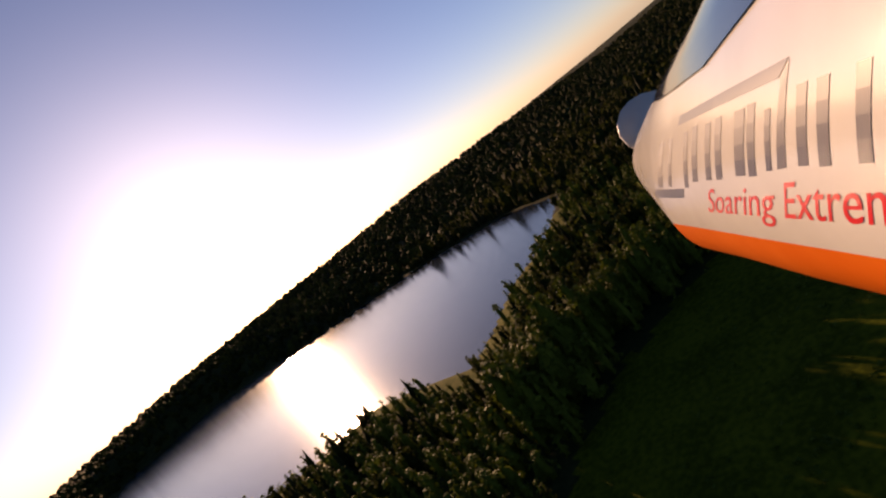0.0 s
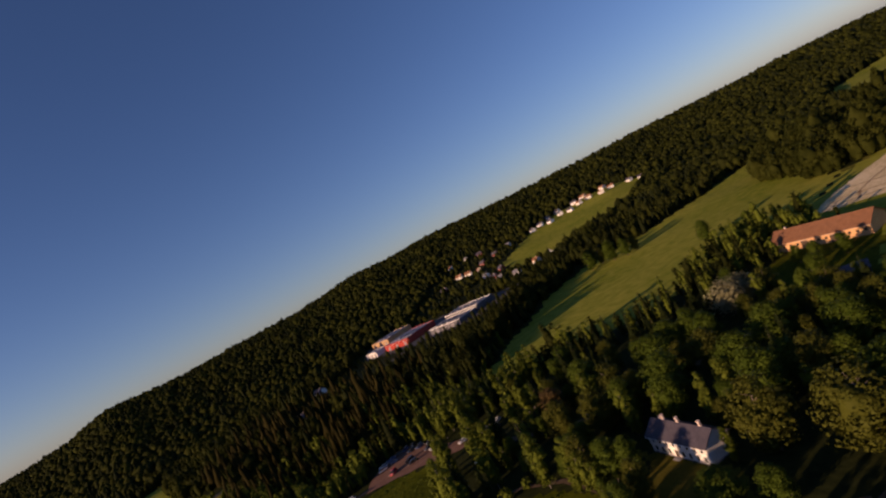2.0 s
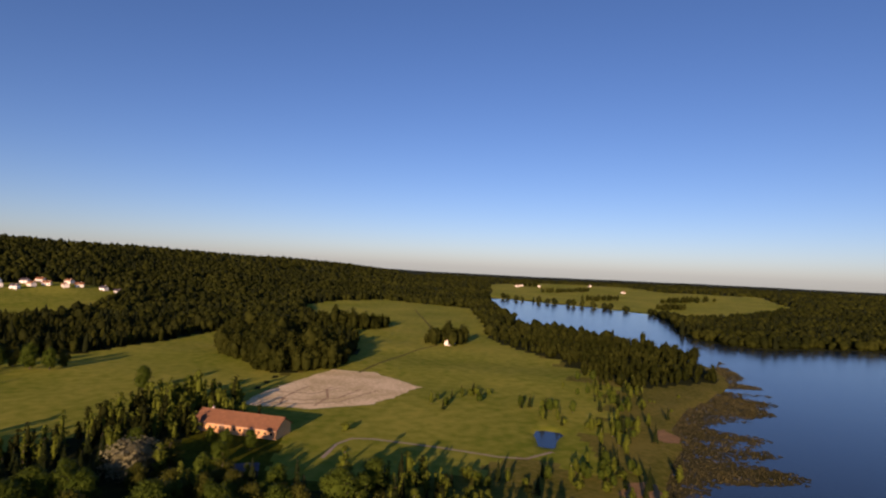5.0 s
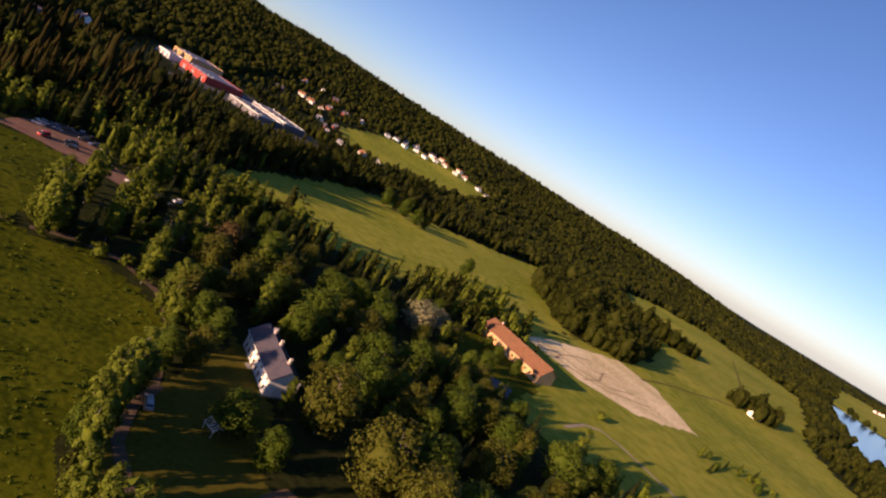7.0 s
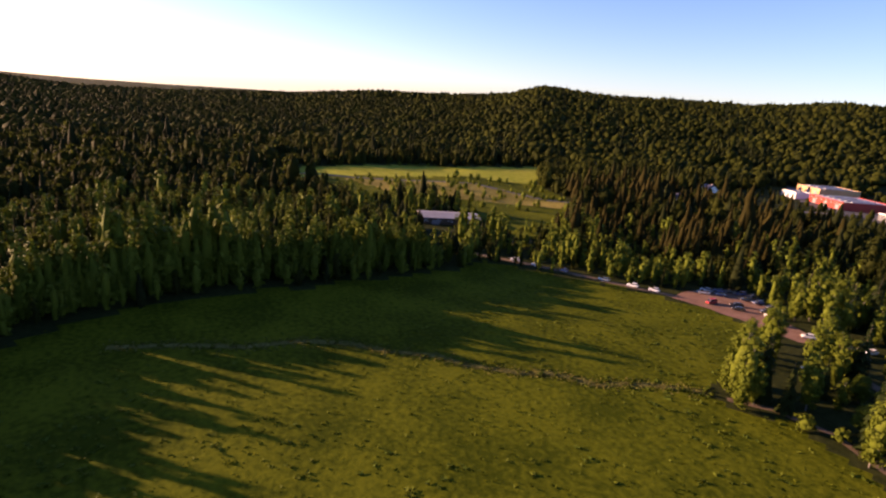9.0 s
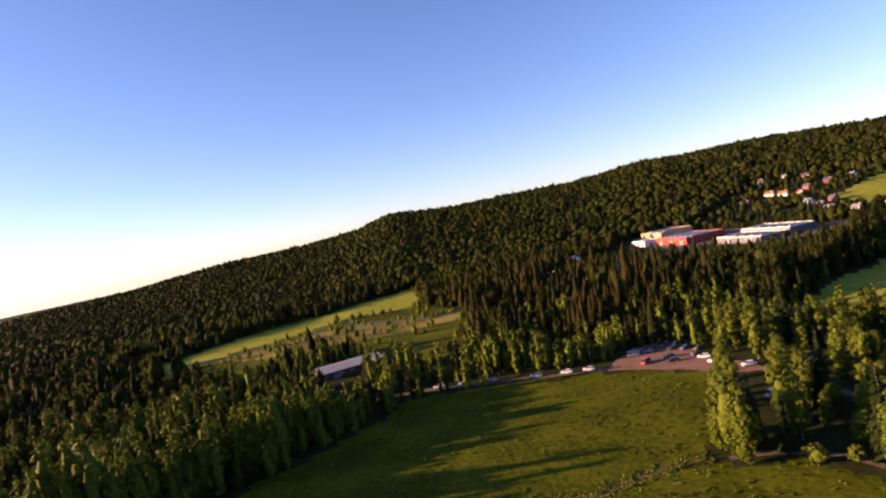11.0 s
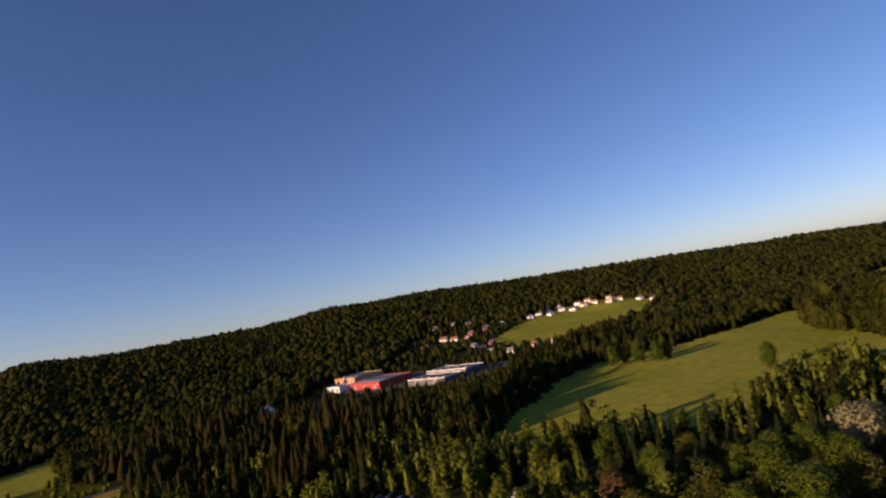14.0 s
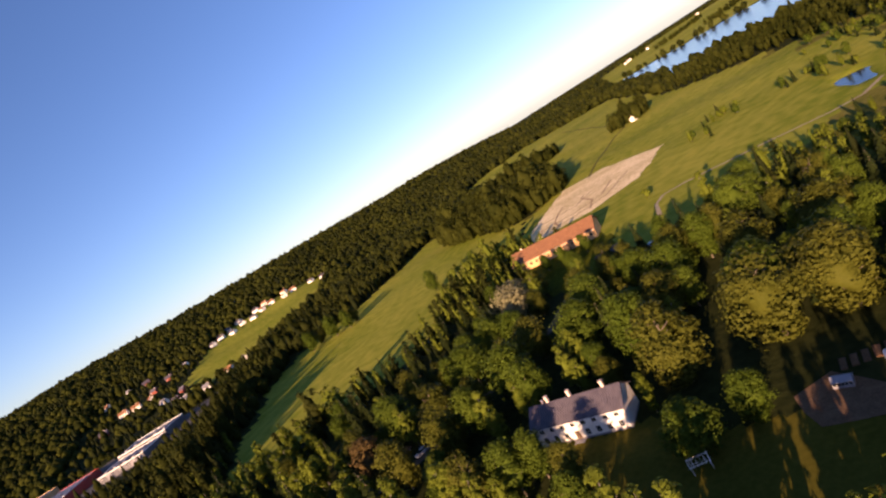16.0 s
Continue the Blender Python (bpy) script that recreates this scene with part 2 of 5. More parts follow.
MARSH = [(345, 205), (300, 225), (262, 232), (276, 160), (300, 112), (345, 60), (338, 150), (352, 174), (384, 193), (408, 202), (433, 223), (474, 242), (525, 254), (560, 268), (500, 285), (500, 300), (524, 368), (445, 265)]
ROADSIDE = [(-255, 240), (-212, 345), (-140, 352), (-105, 385), (-120, 330), (-190, 250)]
EAST_WOOD = [(630, 593), (560, 500), (530, 441), (540, 397), (495, 345), (484, 308), (492, 288), (535, 284), (580, 278), (628, 318), (683, 410), (694, 540), (688, 610)]
PINE_STAND = [(-130, 300), (-190, 480), (-140, 540), (-30, 520), (20, 420), (38, 310), (5, 285), (-40, 268)]
SCRUB = [(-286, 207), (-327, 294), (-329, 366), (-217, 406), (-124, 363), (-58, 292), (-45, 252), (-70, 258), (-125, 266), (-170, 262), (-151, 209), (-200, 200)]
POND = [(366, 252), (371, 250), (376, 244), (374, 239), (366, 236), (360, 230), (354, 229), (351, 235), (357, 241), (361, 247)]
SAND_LOT = [(258, 356), (268, 372), (300, 398), (345, 430), (362, 414), (367, 353), (340, 338), (317, 327), (287, 333)]
CAR_PARK = [(36, 254), (33, 268), (37, 281), (46, 289), (55, 284), (62, 273), (80, 267), (86, 262), (80, 257), (60, 258)]
CENTRE = (150.0, 100.0)


def inside(poly, x, y):
    """Which of the points lie inside the outline."""
    hit = np.zeros(np.shape(x), bool)
    for (x0, y0), (x1, y1) in zip(poly, poly[1:] + poly[:1]):
        cross = (y0 > y) != (y1 > y)
        hit ^= cross & (x < (x1 - x0) * (y - y0) / ((y1 - y0) or 1e-9) + x0)
    return hit


def edge_distance(poly, x, y):
    far = np.full(np.shape(x), 1e9)
    for (x0, y0), (x1, y1) in zip(poly, poly[1:] + poly[:1]):
        dx, dy = x1 - x0, y1 - y0
        s = np.clip(((x - x0) * dx + (y - y0) * dy) / (dx * dx + dy * dy), 0, 1)
        far = np.minimum(far, np.hypot(x - x0 - s * dx, y - y0 - s * dy))
    return far


def wave(x, y, size, seed=0.0):
    """A cheap smooth wander between about -1 and 1."""
    u, v = x / size + seed, y / size - seed * 0.7
    return (np.sin(u * 1.7 + 1.3 * np.sin(v * 1.1 + seed)) + np.sin(v * 1.9 + 1.1 * np.sin(u * 1.3 - seed)) + np.sin((u + v) * 2.7 + seed * 2)) / 3


# the skyline: heading (left of +y) and the height of its hills above the eye, in degrees
RIDGE = [(-180, -0.6), (-60, -0.6), (-45, -0.75), (-33, -0.5), (-26, 0.2), (-18, 0.6), (-12, 0.9), (-4, 1.3), (4, 1.5), (10, 1.65), (15, 1.95), (23, 2.15), (27, 1.8), (34, 1.6), (43, 1.65), (48, 1.75), (51, 1.1), (57, 0.6), (66, 0.25), (72, -0.4), (83, -1.0), (90, -1.1), (97, -0.5), (105, 0.1), (113, 0.6), (128, 0.6), (141, 1.0), (154, 0.3), (180, -0.6)]
RIDGE_AT = [(-180, 2600), (-33, 2600), (-18, 2000), (-4, 1650), (10, 1500), (48, 1400), (57, 1700), (72, 2200), (105, 1900), (128, 1500), (154, 1800), (180, 2600)]


def terrain(x, y):
    x, y = np.asarray(x, float), np.asarray(y, float)
    dx, dy = x - 140, y - 75
    r, yaw = np.hypot(dx, dy) + 1e-6, np.degrees(np.arctan2(-dx, dy))
    up = np.interp(yaw, [q[0] for q in RIDGE], [q[1] for q in RIDGE])
    top = np.interp(yaw, [q[0] for q in RIDGE_AT], [q[1] for q in RIDGE_AT])
    high = np.maximum(64 + top * np.tan(np.radians(up)) - 13, 0)
    s = np.clip((r - 0.40 * top) / (0.6 * top), 0, 1)
    z = high * s * s * (3 - 2 * s) * (1 + 0.06 * wave(x, y, 170, 2.0) * s)
    z = z * np.clip(1.3 - 0.3 * r / top, 0.55, 1)
    z = z + 0.5 * wave(x, y, 60, 1.0) * np.clip((r - 60) / 300, 0, 1) * 2
    near = np.hypot(x - 150, y - 180)
    z = np.where(near < 330, z * np.clip((near - 250) / 80, 0, 1), z)
    for lake in (WEST_LAKE, EAST_LAKE, FAR_LAKE, POND):
        d = edge_distance(lake, x, y)
        isin = inside(lake, x, y)
        shore = 30 if lake is not POND else 6
        z = np.where(isin, np.minimum(z, 0) * 0 - np.clip(d / shore, 0, 1) * 3 - 0.7, np.where(d < 60, z * d / 60, z))
    return z


def height(x, y):
    return float(terrain(np.array([x]), np.array([y]))[0])


# ---- ground ----
def ground_sheet():
    rings, sectors = 300, 620
    radii = np.concatenate([[0.0], 3.0 * (4900 / 3.0) ** (np.arange(rings) / (rings - 1))])
    angle = np.arange(sectors) / sectors * 2 * np.pi
    rr, aa = np.meshgrid(radii[1:], angle, indexing="ij")
    x, y = CENTRE[0] + rr * np.sin(aa), CENTRE[1] + rr * np.cos(aa)
    z = terrain(x, y)
    verts = np.stack([x, y, z], -1).reshape(-1, 3)
    i, j = np.meshgrid(np.arange(rings - 1), np.arange(sectors), indexing="ij")
    k = (j + 1) % sectors
    quads = np.stack([i * sectors + j, i * sectors + k, (i + 1) * sectors + k, (i + 1) * sectors + j], -1).reshape(-1, 4)[:, ::-1]
    verts = np.concatenate([verts, [[CENTRE[0], CENTRE[1], height(*CENTRE)]]])
    fan = [(len(verts) - 1, (q + 1) % sectors, q) for q in range(sectors)]
    me = bpy.data.meshes.new("ground")
    me.from_pydata(verts.tolist(), [], quads.tolist() + fan)
    mid = verts[quads].mean(1)
    cx, cy = mid[:, 0] + 3.5 * wave(mid[:, 0], mid[:, 1], 9, 3.0), mid[:, 1] + 2.5 * wave(mid[:, 1], mid[:, 0], 9, 5.0)
    damp = np.clip((cx - 270) / 60, 0, 1) * np.clip((560 - cx) / 60, 0, 1) * np.clip((430 - cy) / 60, 0, 1)
    cx, cy = cx + 22 * damp * wave(cx, cy, 21, 1.7), cy + 22 * damp * wave(cy, cx, 17, 4.7)
    kind = np.zeros(len(quads), int)
    for poly, slot in ((MEADOW, 1), (GARDEN, 4), (BARN_YARD, 1), (EAST_FIELD, 2), (NORTH_FIELD, 2), (VILLAGE_FIELD, 2), (SCRUB, 1), (WEST_FIELD, 2), (FAR_FIELD, 2), (MARSH, 5), (ROADSIDE, 3), (WORKS_YARD, 6)):
        kind[inside(poly, cx, cy)] = slot
    kind[(kind == 0) & (mid[:, 0] > 300) & (mid[:, 0] < 640) & (mid[:, 1] > 60) & (mid[:, 1] < 430) & ~inside(EAST_WOOD, mid[:, 0], mid[:, 1])] = 5
    kind[(edge_distance(WEST_LAKE, cx, cy) < 16) & (kind == 0) & (np.hypot(cx - 140, cy - 75) < 340)] = 5
    me.polygons.foreach_set("material_index", np.concatenate([kind, np.ones(sectors, int)]).astype(np.int32))
    for m in (FOREST_FLOOR, MEADOW_GRASS, FIELD_GRASS, DRY_GRASS, LAWN, MARSH_GRASS, ASPHALT):
        me.materials.append(m)
    me.polygons.foreach_set("use_smooth", np.ones(len(me.polygons), bool))
    me.update()
    return tagged(new("ground", me), "rolling ground of meadow grass, hay fields and forest floor", "ground", kind="structure")


ground_sheet()


def flat_patch(name, poly, z, mat, label, category, kind="structure", ripple_edge=0.0):
    """A flat sheet with the given outline, its edge broken into short steps."""
    pts = []
    for (x0, y0), (x1, y1) in zip(poly, poly[1:] + poly[:1]):
        n = max(1, int(math.hypot(x1 - x0, y1 - y0) / 4)) if ripple_edge else 1
        for q in range(n):
            px, py = x0 + (x1 - x0) * q / n, y0 + (y1 - y0) * q / n
            pts.append((px + ripple_edge * float(wave(px, py, 5, 1.0)), py + ripple_edge * float(wave(py, px, 5, 2.0))))
    bm = bmesh.new()
    face = bm.faces.new([bm.verts.new((px, py, z)) for px, py in pts])
    bm.normal_update()
    if face.normal.z < 0:
        face.normal_flip()
    bmesh.ops.triangulate(bm, faces=bm.faces[:])
    me = bpy.data.meshes.new(name)
    bm.to_mesh(me)
    bm.free()
    me.materials.append(mat)
    return tagged(new(name, me), label, category, kind=kind)


def widened(poly, by):
    cx, cy = sum(p[0] for p in poly) / len(poly), sum(p[1] for p in poly) / len(poly)
    return [(x + by * (x - cx) / math.hypot(x - cx, y - cy), y + by * (y - cy) / math.hypot(x - cx, y - cy)) for x, y in poly]


flat_patch("water", widened(WEST_LAKE, 4), -0.8, WATER, "wide lake glittering under the low sun", "lake")
flat_patch("water", widened(EAST_LAKE, 4), -0.8, WATER, "blue lake behind a wooded shore", "lake")
flat_patch("water", widened(FAR_LAKE, 4), -0.8, WATER, "small far lake among the woods", "lake")
flat_patch("water", POND, -0.8, WATER, "small dark blue pond in the grass", "pond", ripple_edge=1.5)
flat_patch("bare_ground", SAND_LOT, 0.12, SAND, "bare pale sand lot with tyre marks", "sand lot", ripple_edge=1.6)
flat_patch("bare_ground", [(426, 222), (421, 210), (412, 205), (406, 209), (414, 219)], 0.1, RUSTY_PEAT, "rust-brown bare peat in the marsh", "bare peat", ripple_edge=1.5)
flat_patch("bare_ground", [(350, 186), (359, 181), (350, 171), (338, 172), (338, 180)], 0.1, RUSTY_PEAT, "rust-brown bare peat near the shore", "bare peat", ripple_edge=1.5)
flat_patch("car_park", CAR_PARK, 0.1, PARK_GRAVEL, "reddish gravel car park at the meadow's edge", "car park", ripple_edge=0.8)


def strip(name, line, width, z, mat, label, category):
    """A road or path along a line of points, draped on the ground."""
    fine = []
    for (x0, y0), (x1, y1) in zip(line, line[1:]):
        n = max(1, int(math.hypot(x1 - x0, y1 - y0) / 5))
        fine += [(x0 + (x1 - x0) * q / n, y0 + (y1 - y0) * q / n) for q in range(n)]
    fine.append(line[-1])
    bm = bmesh.new()
    rows = []
    for n, (x, y) in enumerate(fine):
        (xa, ya), (xb, yb) = fine[max(0, n - 1)], fine[min(len(fine) - 1, n + 1)]
        d = math.hypot(xb - xa, yb - ya)
        w = width / 2 * (1 + 0.12 * float(wave(x, y, 7, 1.0)))
        sx, sy = -(yb - ya) / d * w, (xb - xa) / d * w
        rows.append([bm.verts.new((x + sx, y + sy, height(x + sx, y + sy) + z)), bm.verts.new((x - sx, y - sy, height(x - sx, y - sy) + z))])
    for p, q in zip(rows, rows[1:]):
        bm.faces.new((p[0], p[1], q[1], q[0]))
    me = bpy.data.meshes.new(name)
    bm.to_mesh(me)
    bm.free()
    me.materials.append(mat)
    return tagged(new(name, me), label, category, kind="structure")


strip("road", [(-60, 196), (-34, 218), (-10, 233), (20, 248), (40, 259), (60, 262), (84, 262), (104, 246), (128, 236), (150, 238), (190, 246), (215, 262)], 3.4, 0.06, DIRT, "narrow dirt road along the meadow's edge", "road")
strip("road", [(-300, 190), (-251, 250), (-215, 340), (-140, 356), (-90, 420), (-60, 560), (-20, 600)], 6.0, 0.1, ASPHALT, "grey country road past the far field", "road")
WEEDS = material("ditch_weeds", (0.06, 0.06, 0.014), (0.135, 0.125, 0.036), 0.3, 0.95, 0.2, "Object", fine=8, spec=0.03)
strip("ditch", [(8, 74), (13, 90), (20, 104), (22, 118), (28, 129), (36, 136), (44, 147), (51, 151), (60, 161), (64, 169), (73, 175), (78, 187), (87, 198)], 2.2, 0.07, WEEDS, "shallow ditch of dry weeds across the meadow", "ditch")
strip("path", [(262, 262), (274, 275), (283, 279), (291, 274), (311, 250), (325, 230), (334, 223), (350, 224)], 1.7, 0.08, GRAVEL, "pale gravel track across the grass", "path")
strip("path", [(340, 400), (372, 426), (400, 448), (445, 480), (480, 500), (523, 560), (600, 700), (683, 859)], 2.2, 0.1, WEEDS, "faint worn track across the hay field", "path")
# gravel drive in the darker DIRT tone: the trees' shade is put into its colour
strip("driveway", [(146, 168), (146, 158), (149, 149), (156, 141), (166, 137)], 2.3, 0.07, DIRT, "curved gravel driveway round the lawn", "driveway")

strip("path", [(92, 200), (100, 206), (112, 208), (126, 202), (136, 190), (142, 176), (145, 168)], 2.0, 0.08, DIRT, "brown dirt track between the meadow and the trees", "path")
TRODDEN = material("rutted_sand", (0.26, 0.17, 0.085), (0.42, 0.3, 0.16), 0.3, 0.95, 0.1, "Object")
for rut in ([(266, 358), (285, 345), (305, 340), (330, 352), (352, 362)], [(272, 366), (290, 352), (308, 348), (326, 360), (345, 374)], [(284, 378), (300, 364), (322, 372), (338, 392), (352, 402)], [(276, 350), (282, 362), (296, 376), (318, 392), (340, 414)], [(290, 338), (304, 352), (312, 372), (332, 384)]):
    strip("path", rut, 1.3, 0.15, TRODDEN, "dark wheel rut in the bare sand", "wheel rut")

# ---- helpers for things ----
def finish(bm, name, mat, smooth=False):
    me = bpy.data.meshes.new(name)
    bm.normal_update()
    bm.to_mesh(me)
    bm.free()
    for m in mat if isinstance(mat, (list, tuple)) else (mat,):
        me.materials.append(m)
    if smooth:
        me.polygons.foreach_set("use_smooth", np.ones(len(me.polygons), bool))
    return me


def part(name, bm, mat, parent, label="", smooth=False):
    ob = new(name, finish(bm, name, mat, smooth))
    ob.parent = parent
    return tagged(ob, label)


def thing(name, x, y, turn, label, category, group="", z=None):
    root = new(name)
    root.matrix_basis = pose(x, y, height(x, y) if z is None else z, 0, 0, turn)
    return tagged(root, label, category, group)


def box(x0, x1, y0, y1, z0, z1, bevel=0.0, bm=None):
    bm = bm or bmesh.new()
    made = bmesh.ops.create_cube(bm, size=1.0)["verts"]
    for v in made:
        v.co = Vector((x0 + (v.co.x + 0.5) * (x1 - x0), y0 + (v.co.y + 0.5) * (y1 - y0), z0 + (v.co.z + 0.5) * (z1 - z0)))
    if bevel:
        edges = list({e for v in made for e in v.link_edges})
        bmesh.ops.bevel(bm, geom=edges, offset=bevel, segments=2, affect="EDGES", profile=0.5)
    return bm


def prism(points, along, depth, bm=None):
    """Extrudes an outline of (a, z) pairs. along 'x': outline in y and z; along 'y': outline in x and z."""
    bm = bm or bmesh.new()
    ends = []
    for d in (-depth / 2, depth / 2):
        ends.append([bm.verts.new((d, a, z) if along == "x" else (a, d, z)) for a, z in points])
    n = len(points)
    for q in range(n):
        bm.faces.new((ends[0][q], ends[0][(q + 1) % n], ends[1][(q + 1) % n], ends[1][q]))
    bm.faces.new(ends[0][::-1])
    bm.faces.new(ends[1])
    bmesh.ops.recalc_face_normals(bm, faces=bm.faces[:])
    return bm


# ---- buildings ----
def gable_walls(length, width, eave, ridge):
    h = width / 2
    return prism([(-h, -0.5), (h, -0.5), (h, eave), (0, ridge), (-h, eave)], "x", length)


def gable_roof(length, width, eave, ridge, over=0.5, thick=0.18):
    h, rise = width / 2, (ridge - eave) / (width / 2)
    e, low = h + over, eave - over * rise
    up = thick + 0.04
    return prism([(-e, low + 0.04), (0, ridge + 0.04), (e, low + 0.04), (e, low + up), (0, ridge + up), (-e, low + up)], "x", length + 2 * over)


def window(parent, x, y, z, w, h, side=-1, bars=1, frame_mat=None, label=""):
    """A window on a long wall (side -1: towards -y, 1: towards +y), with its frame and its panes."""
    frame_mat = frame_mat or WHITE_PAINT
    root = new("window")
    root.parent = parent
    root.matrix_basis = pose(x, y, z, 0, 0, 0 if side < 0 else 180)
    if label:
        tagged(root, label)
    bm = bmesh.new()
    t = 0.09
    for x0, x1, z0, z1 in ((-w / 2 - t, -w / 2, -h / 2 - t, h / 2 + t), (w / 2, w / 2 + t, -h / 2 - t, h / 2 + t), (-w / 2, w / 2, h / 2, h / 2 + t), (-w / 2, w / 2, -h / 2 - t, -h / 2)):
        box(x0, x1, -0.08, 0.05, z0, z1, bm=bm)
    part("window_frame", bm, frame_mat, root)
    for n in range(bars + 1):
        step = w / (bars + 1)
        a = -w / 2 + n * step
        part("pane", box(a + 0.03, a + step - 0.03, -0.03, 0.02, -h / 2 + 0.02, h / 2 - 0.02), WINDOW_GLASS, root)
    return root


def chimney(parent, x, y, z0, z1, w=0.7, mat=None):
    bm = box(x - w / 2, x + w / 2, y - w / 2, y + w / 2, z0, z1 - 0.15)
    box(x - w / 2 - 0.08, x + w / 2 + 0.08, y - w / 2 - 0.08, y + w / 2 + 0.08, z1 - 0.15, z1, bm=bm)
    return part("chimney", bm, mat or BRICK_RED, parent, "pale brick chimney with a flat cap")


def manor():
    L, W, eave, ridge = 23.2, 8.6, 5.5, 8.5
    root = thing("manor_house", 161.0, 192.5, -55.0, "long white two-storey manor house with a dark sheet roof", "house")
    root.scale = (0.88, 0.88, 0.88)
    part("wall", gable_walls(L, W, eave, ridge), WHITE_PLASTER, root, "white plastered walls")
    roof = part("roof", gable_roof(L, W, eave, ridge, 0.55), SLATE, root, "dark standing-seam sheet roof")
    bm = bmesh.new()
    run = math.hypot(W / 2 + 0.5, (ridge - eave) / (W / 2) * (W / 2 + 0.5))
    slope = math.atan2(ridge - eave, W / 2)
    for side in (-1, 1):
        for n in range(37):
            x = -L / 2 - 0.4 + n * (L + 0.8) / 36
            seam = box(x - 0.03, x + 0.03, -run, -0.15, 0, 0.09)
            seam.transform(Matrix.Translation((0, 0, ridge + 0.24)) @ Matrix.Rotation(0 if side < 0 else math.pi, 4, "Z") @ Matrix.Rotation(slope, 4, "X"))
            me = bpy.data.meshes.new("seam")
            seam.to_mesh(me)
            bm.from_mesh(me)
            seam.free()
            bpy.data.meshes.remove(me)
    ob = part("roof_seams", bm, SLATE, roof)
    for x in (-8.0, -6.6, -0.6, 8.0):
        chimney(root, x, 0.25, ridge - 0.8, ridge + (1.7 if x != -8.0 else 1.0), 0.66 if x != -8.0 else 0.45)
    for side in (-1, 1):
        for n in range(8):
            x = -L / 2 + 2.0 + n * (L - 4.0) / 7
            for z in (1.6, 4.25):
                if side < 0 and n == 3 and z < 2:
                    continue
                window(root, x, side * (W / 2), z, 1.15, 1.6 if z < 3 else 1.35, side)
    x = -L / 2 + 2.0 + 3 * (L - 4.0) / 7
    door = part("door", box(x - 0.65, x + 0.65, -W / 2 - 0.07, -W / 2 + 0.03, 0.15, 2.35, 0.02), DARK_TIMBER, root, "dark panelled entrance door")
    part("door_handle", box(x + 0.42, x + 0.5, -W / 2 - 0.13, -W / 2 - 0.06, 1.1, 1.22), ALLOY, door)
    part("doorstep", box(x - 1.3, x + 1.3, -W / 2 - 1.4, -W / 2 - 0.01, -0.2, 0.15, 0.03), SHEET_GREY, root)
    part("gutter", box(-L / 2 - 0.5, L / 2 + 0.5, -W / 2 - 0.72, -W / 2 - 0.57, eave - 0.5, eave - 0.38, 0.03), WHITE_PAINT, root)
    part("plinth", box(-L / 2 - 0.06, L / 2 + 0.06, -W / 2 - 0.06, W / 2 + 0.06, -0.5, 0.4, 0.02), SHEET_GREY, root)
    for x in (-L / 2 + 0.25, L / 2 - 0.25):
        part("downpipe", box(x - 0.06, x + 0.06, -W / 2 - 0.16, -W / 2 - 0.03, 0.1, eave - 0.3, 0.02), WHITE_PAINT, root)


def barn():
    L, W, eave, ridge = 40.5, 12.4, 4.3, 8.0
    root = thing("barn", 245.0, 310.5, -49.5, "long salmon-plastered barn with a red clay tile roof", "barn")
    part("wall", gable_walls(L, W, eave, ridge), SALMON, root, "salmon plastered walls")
    roof = part("roof", gable_roof(L, W, eave, ridge, 0.6, 0.2), RED_TILE, root, "red clay tile roof")
    slope = math.atan2(ridge - eave, W / 2)
    run = (W / 2 + 0.55) / math.cos(slope)
    for side in (-1, 1):
        for n in range(16):
            row = box(-L / 2 - 0.55, L / 2 + 0.55, -run * (n + 1) / 16, -run * n / 16 - 0.02, 0.0, 0.07)
            for v in row.verts:
                if v.co.z > 0.05 and v.co.y > -run * (n + 0.5) / 16:
                    v.co.z -= 0.06
            row.transform(Matrix.Translation((0, 0, ridge + 0.25)) @ Matrix.Rotation(0 if side < 0 else math.pi, 4, "Z") @ Matrix.Rotation(slope, 4, "X"))
            part("tile_course", row, RED_TILE, roof)
    part("ridge_cap", box(-L / 2 - 0.6, L / 2 + 0.6, -0.2, 0.2, ridge + 0.2, ridge + 0.38, 0.06), RED_TILE, roof)
    for n in range(13):
        x = -L / 2 + 2.2 + n * (L - 4.4) / 12
        for side in (-1, 1):
            if n in (4, 8):
                continue
            window(root, x, side * W / 2, 2.3, 1.0, 1.0, side, 1, DARK_TIMBER)
    for n in (4, 8):
        x = -L / 2 + 2.2 + n * (L - 4.4) / 12
        door = part("door", box(x - 1.5, x + 1.5, -W / 2 - 0.1, -W / 2 + 0.05, 0.0, 3.2, 0.02), DARK_TIMBER, root, "wide dark timber barn door")
        part("door_rail", box(x - 1.7, x + 3.2, -W / 2 - 0.2, -W / 2 - 0.1, 3.22, 3.34), PIPE_GREY, door)
    chimney(root, -L / 2 + 5, 0.4, ridge - 0.6, ridge + 1.1, 0.7)
    part("gutter", box(-L / 2 - 0.5, L / 2 + 0.5, -W / 2 - 0.76, -W / 2 - 0.62, eave - 0.45, eave - 0.33, 0.03), PIPE_GREY, root)


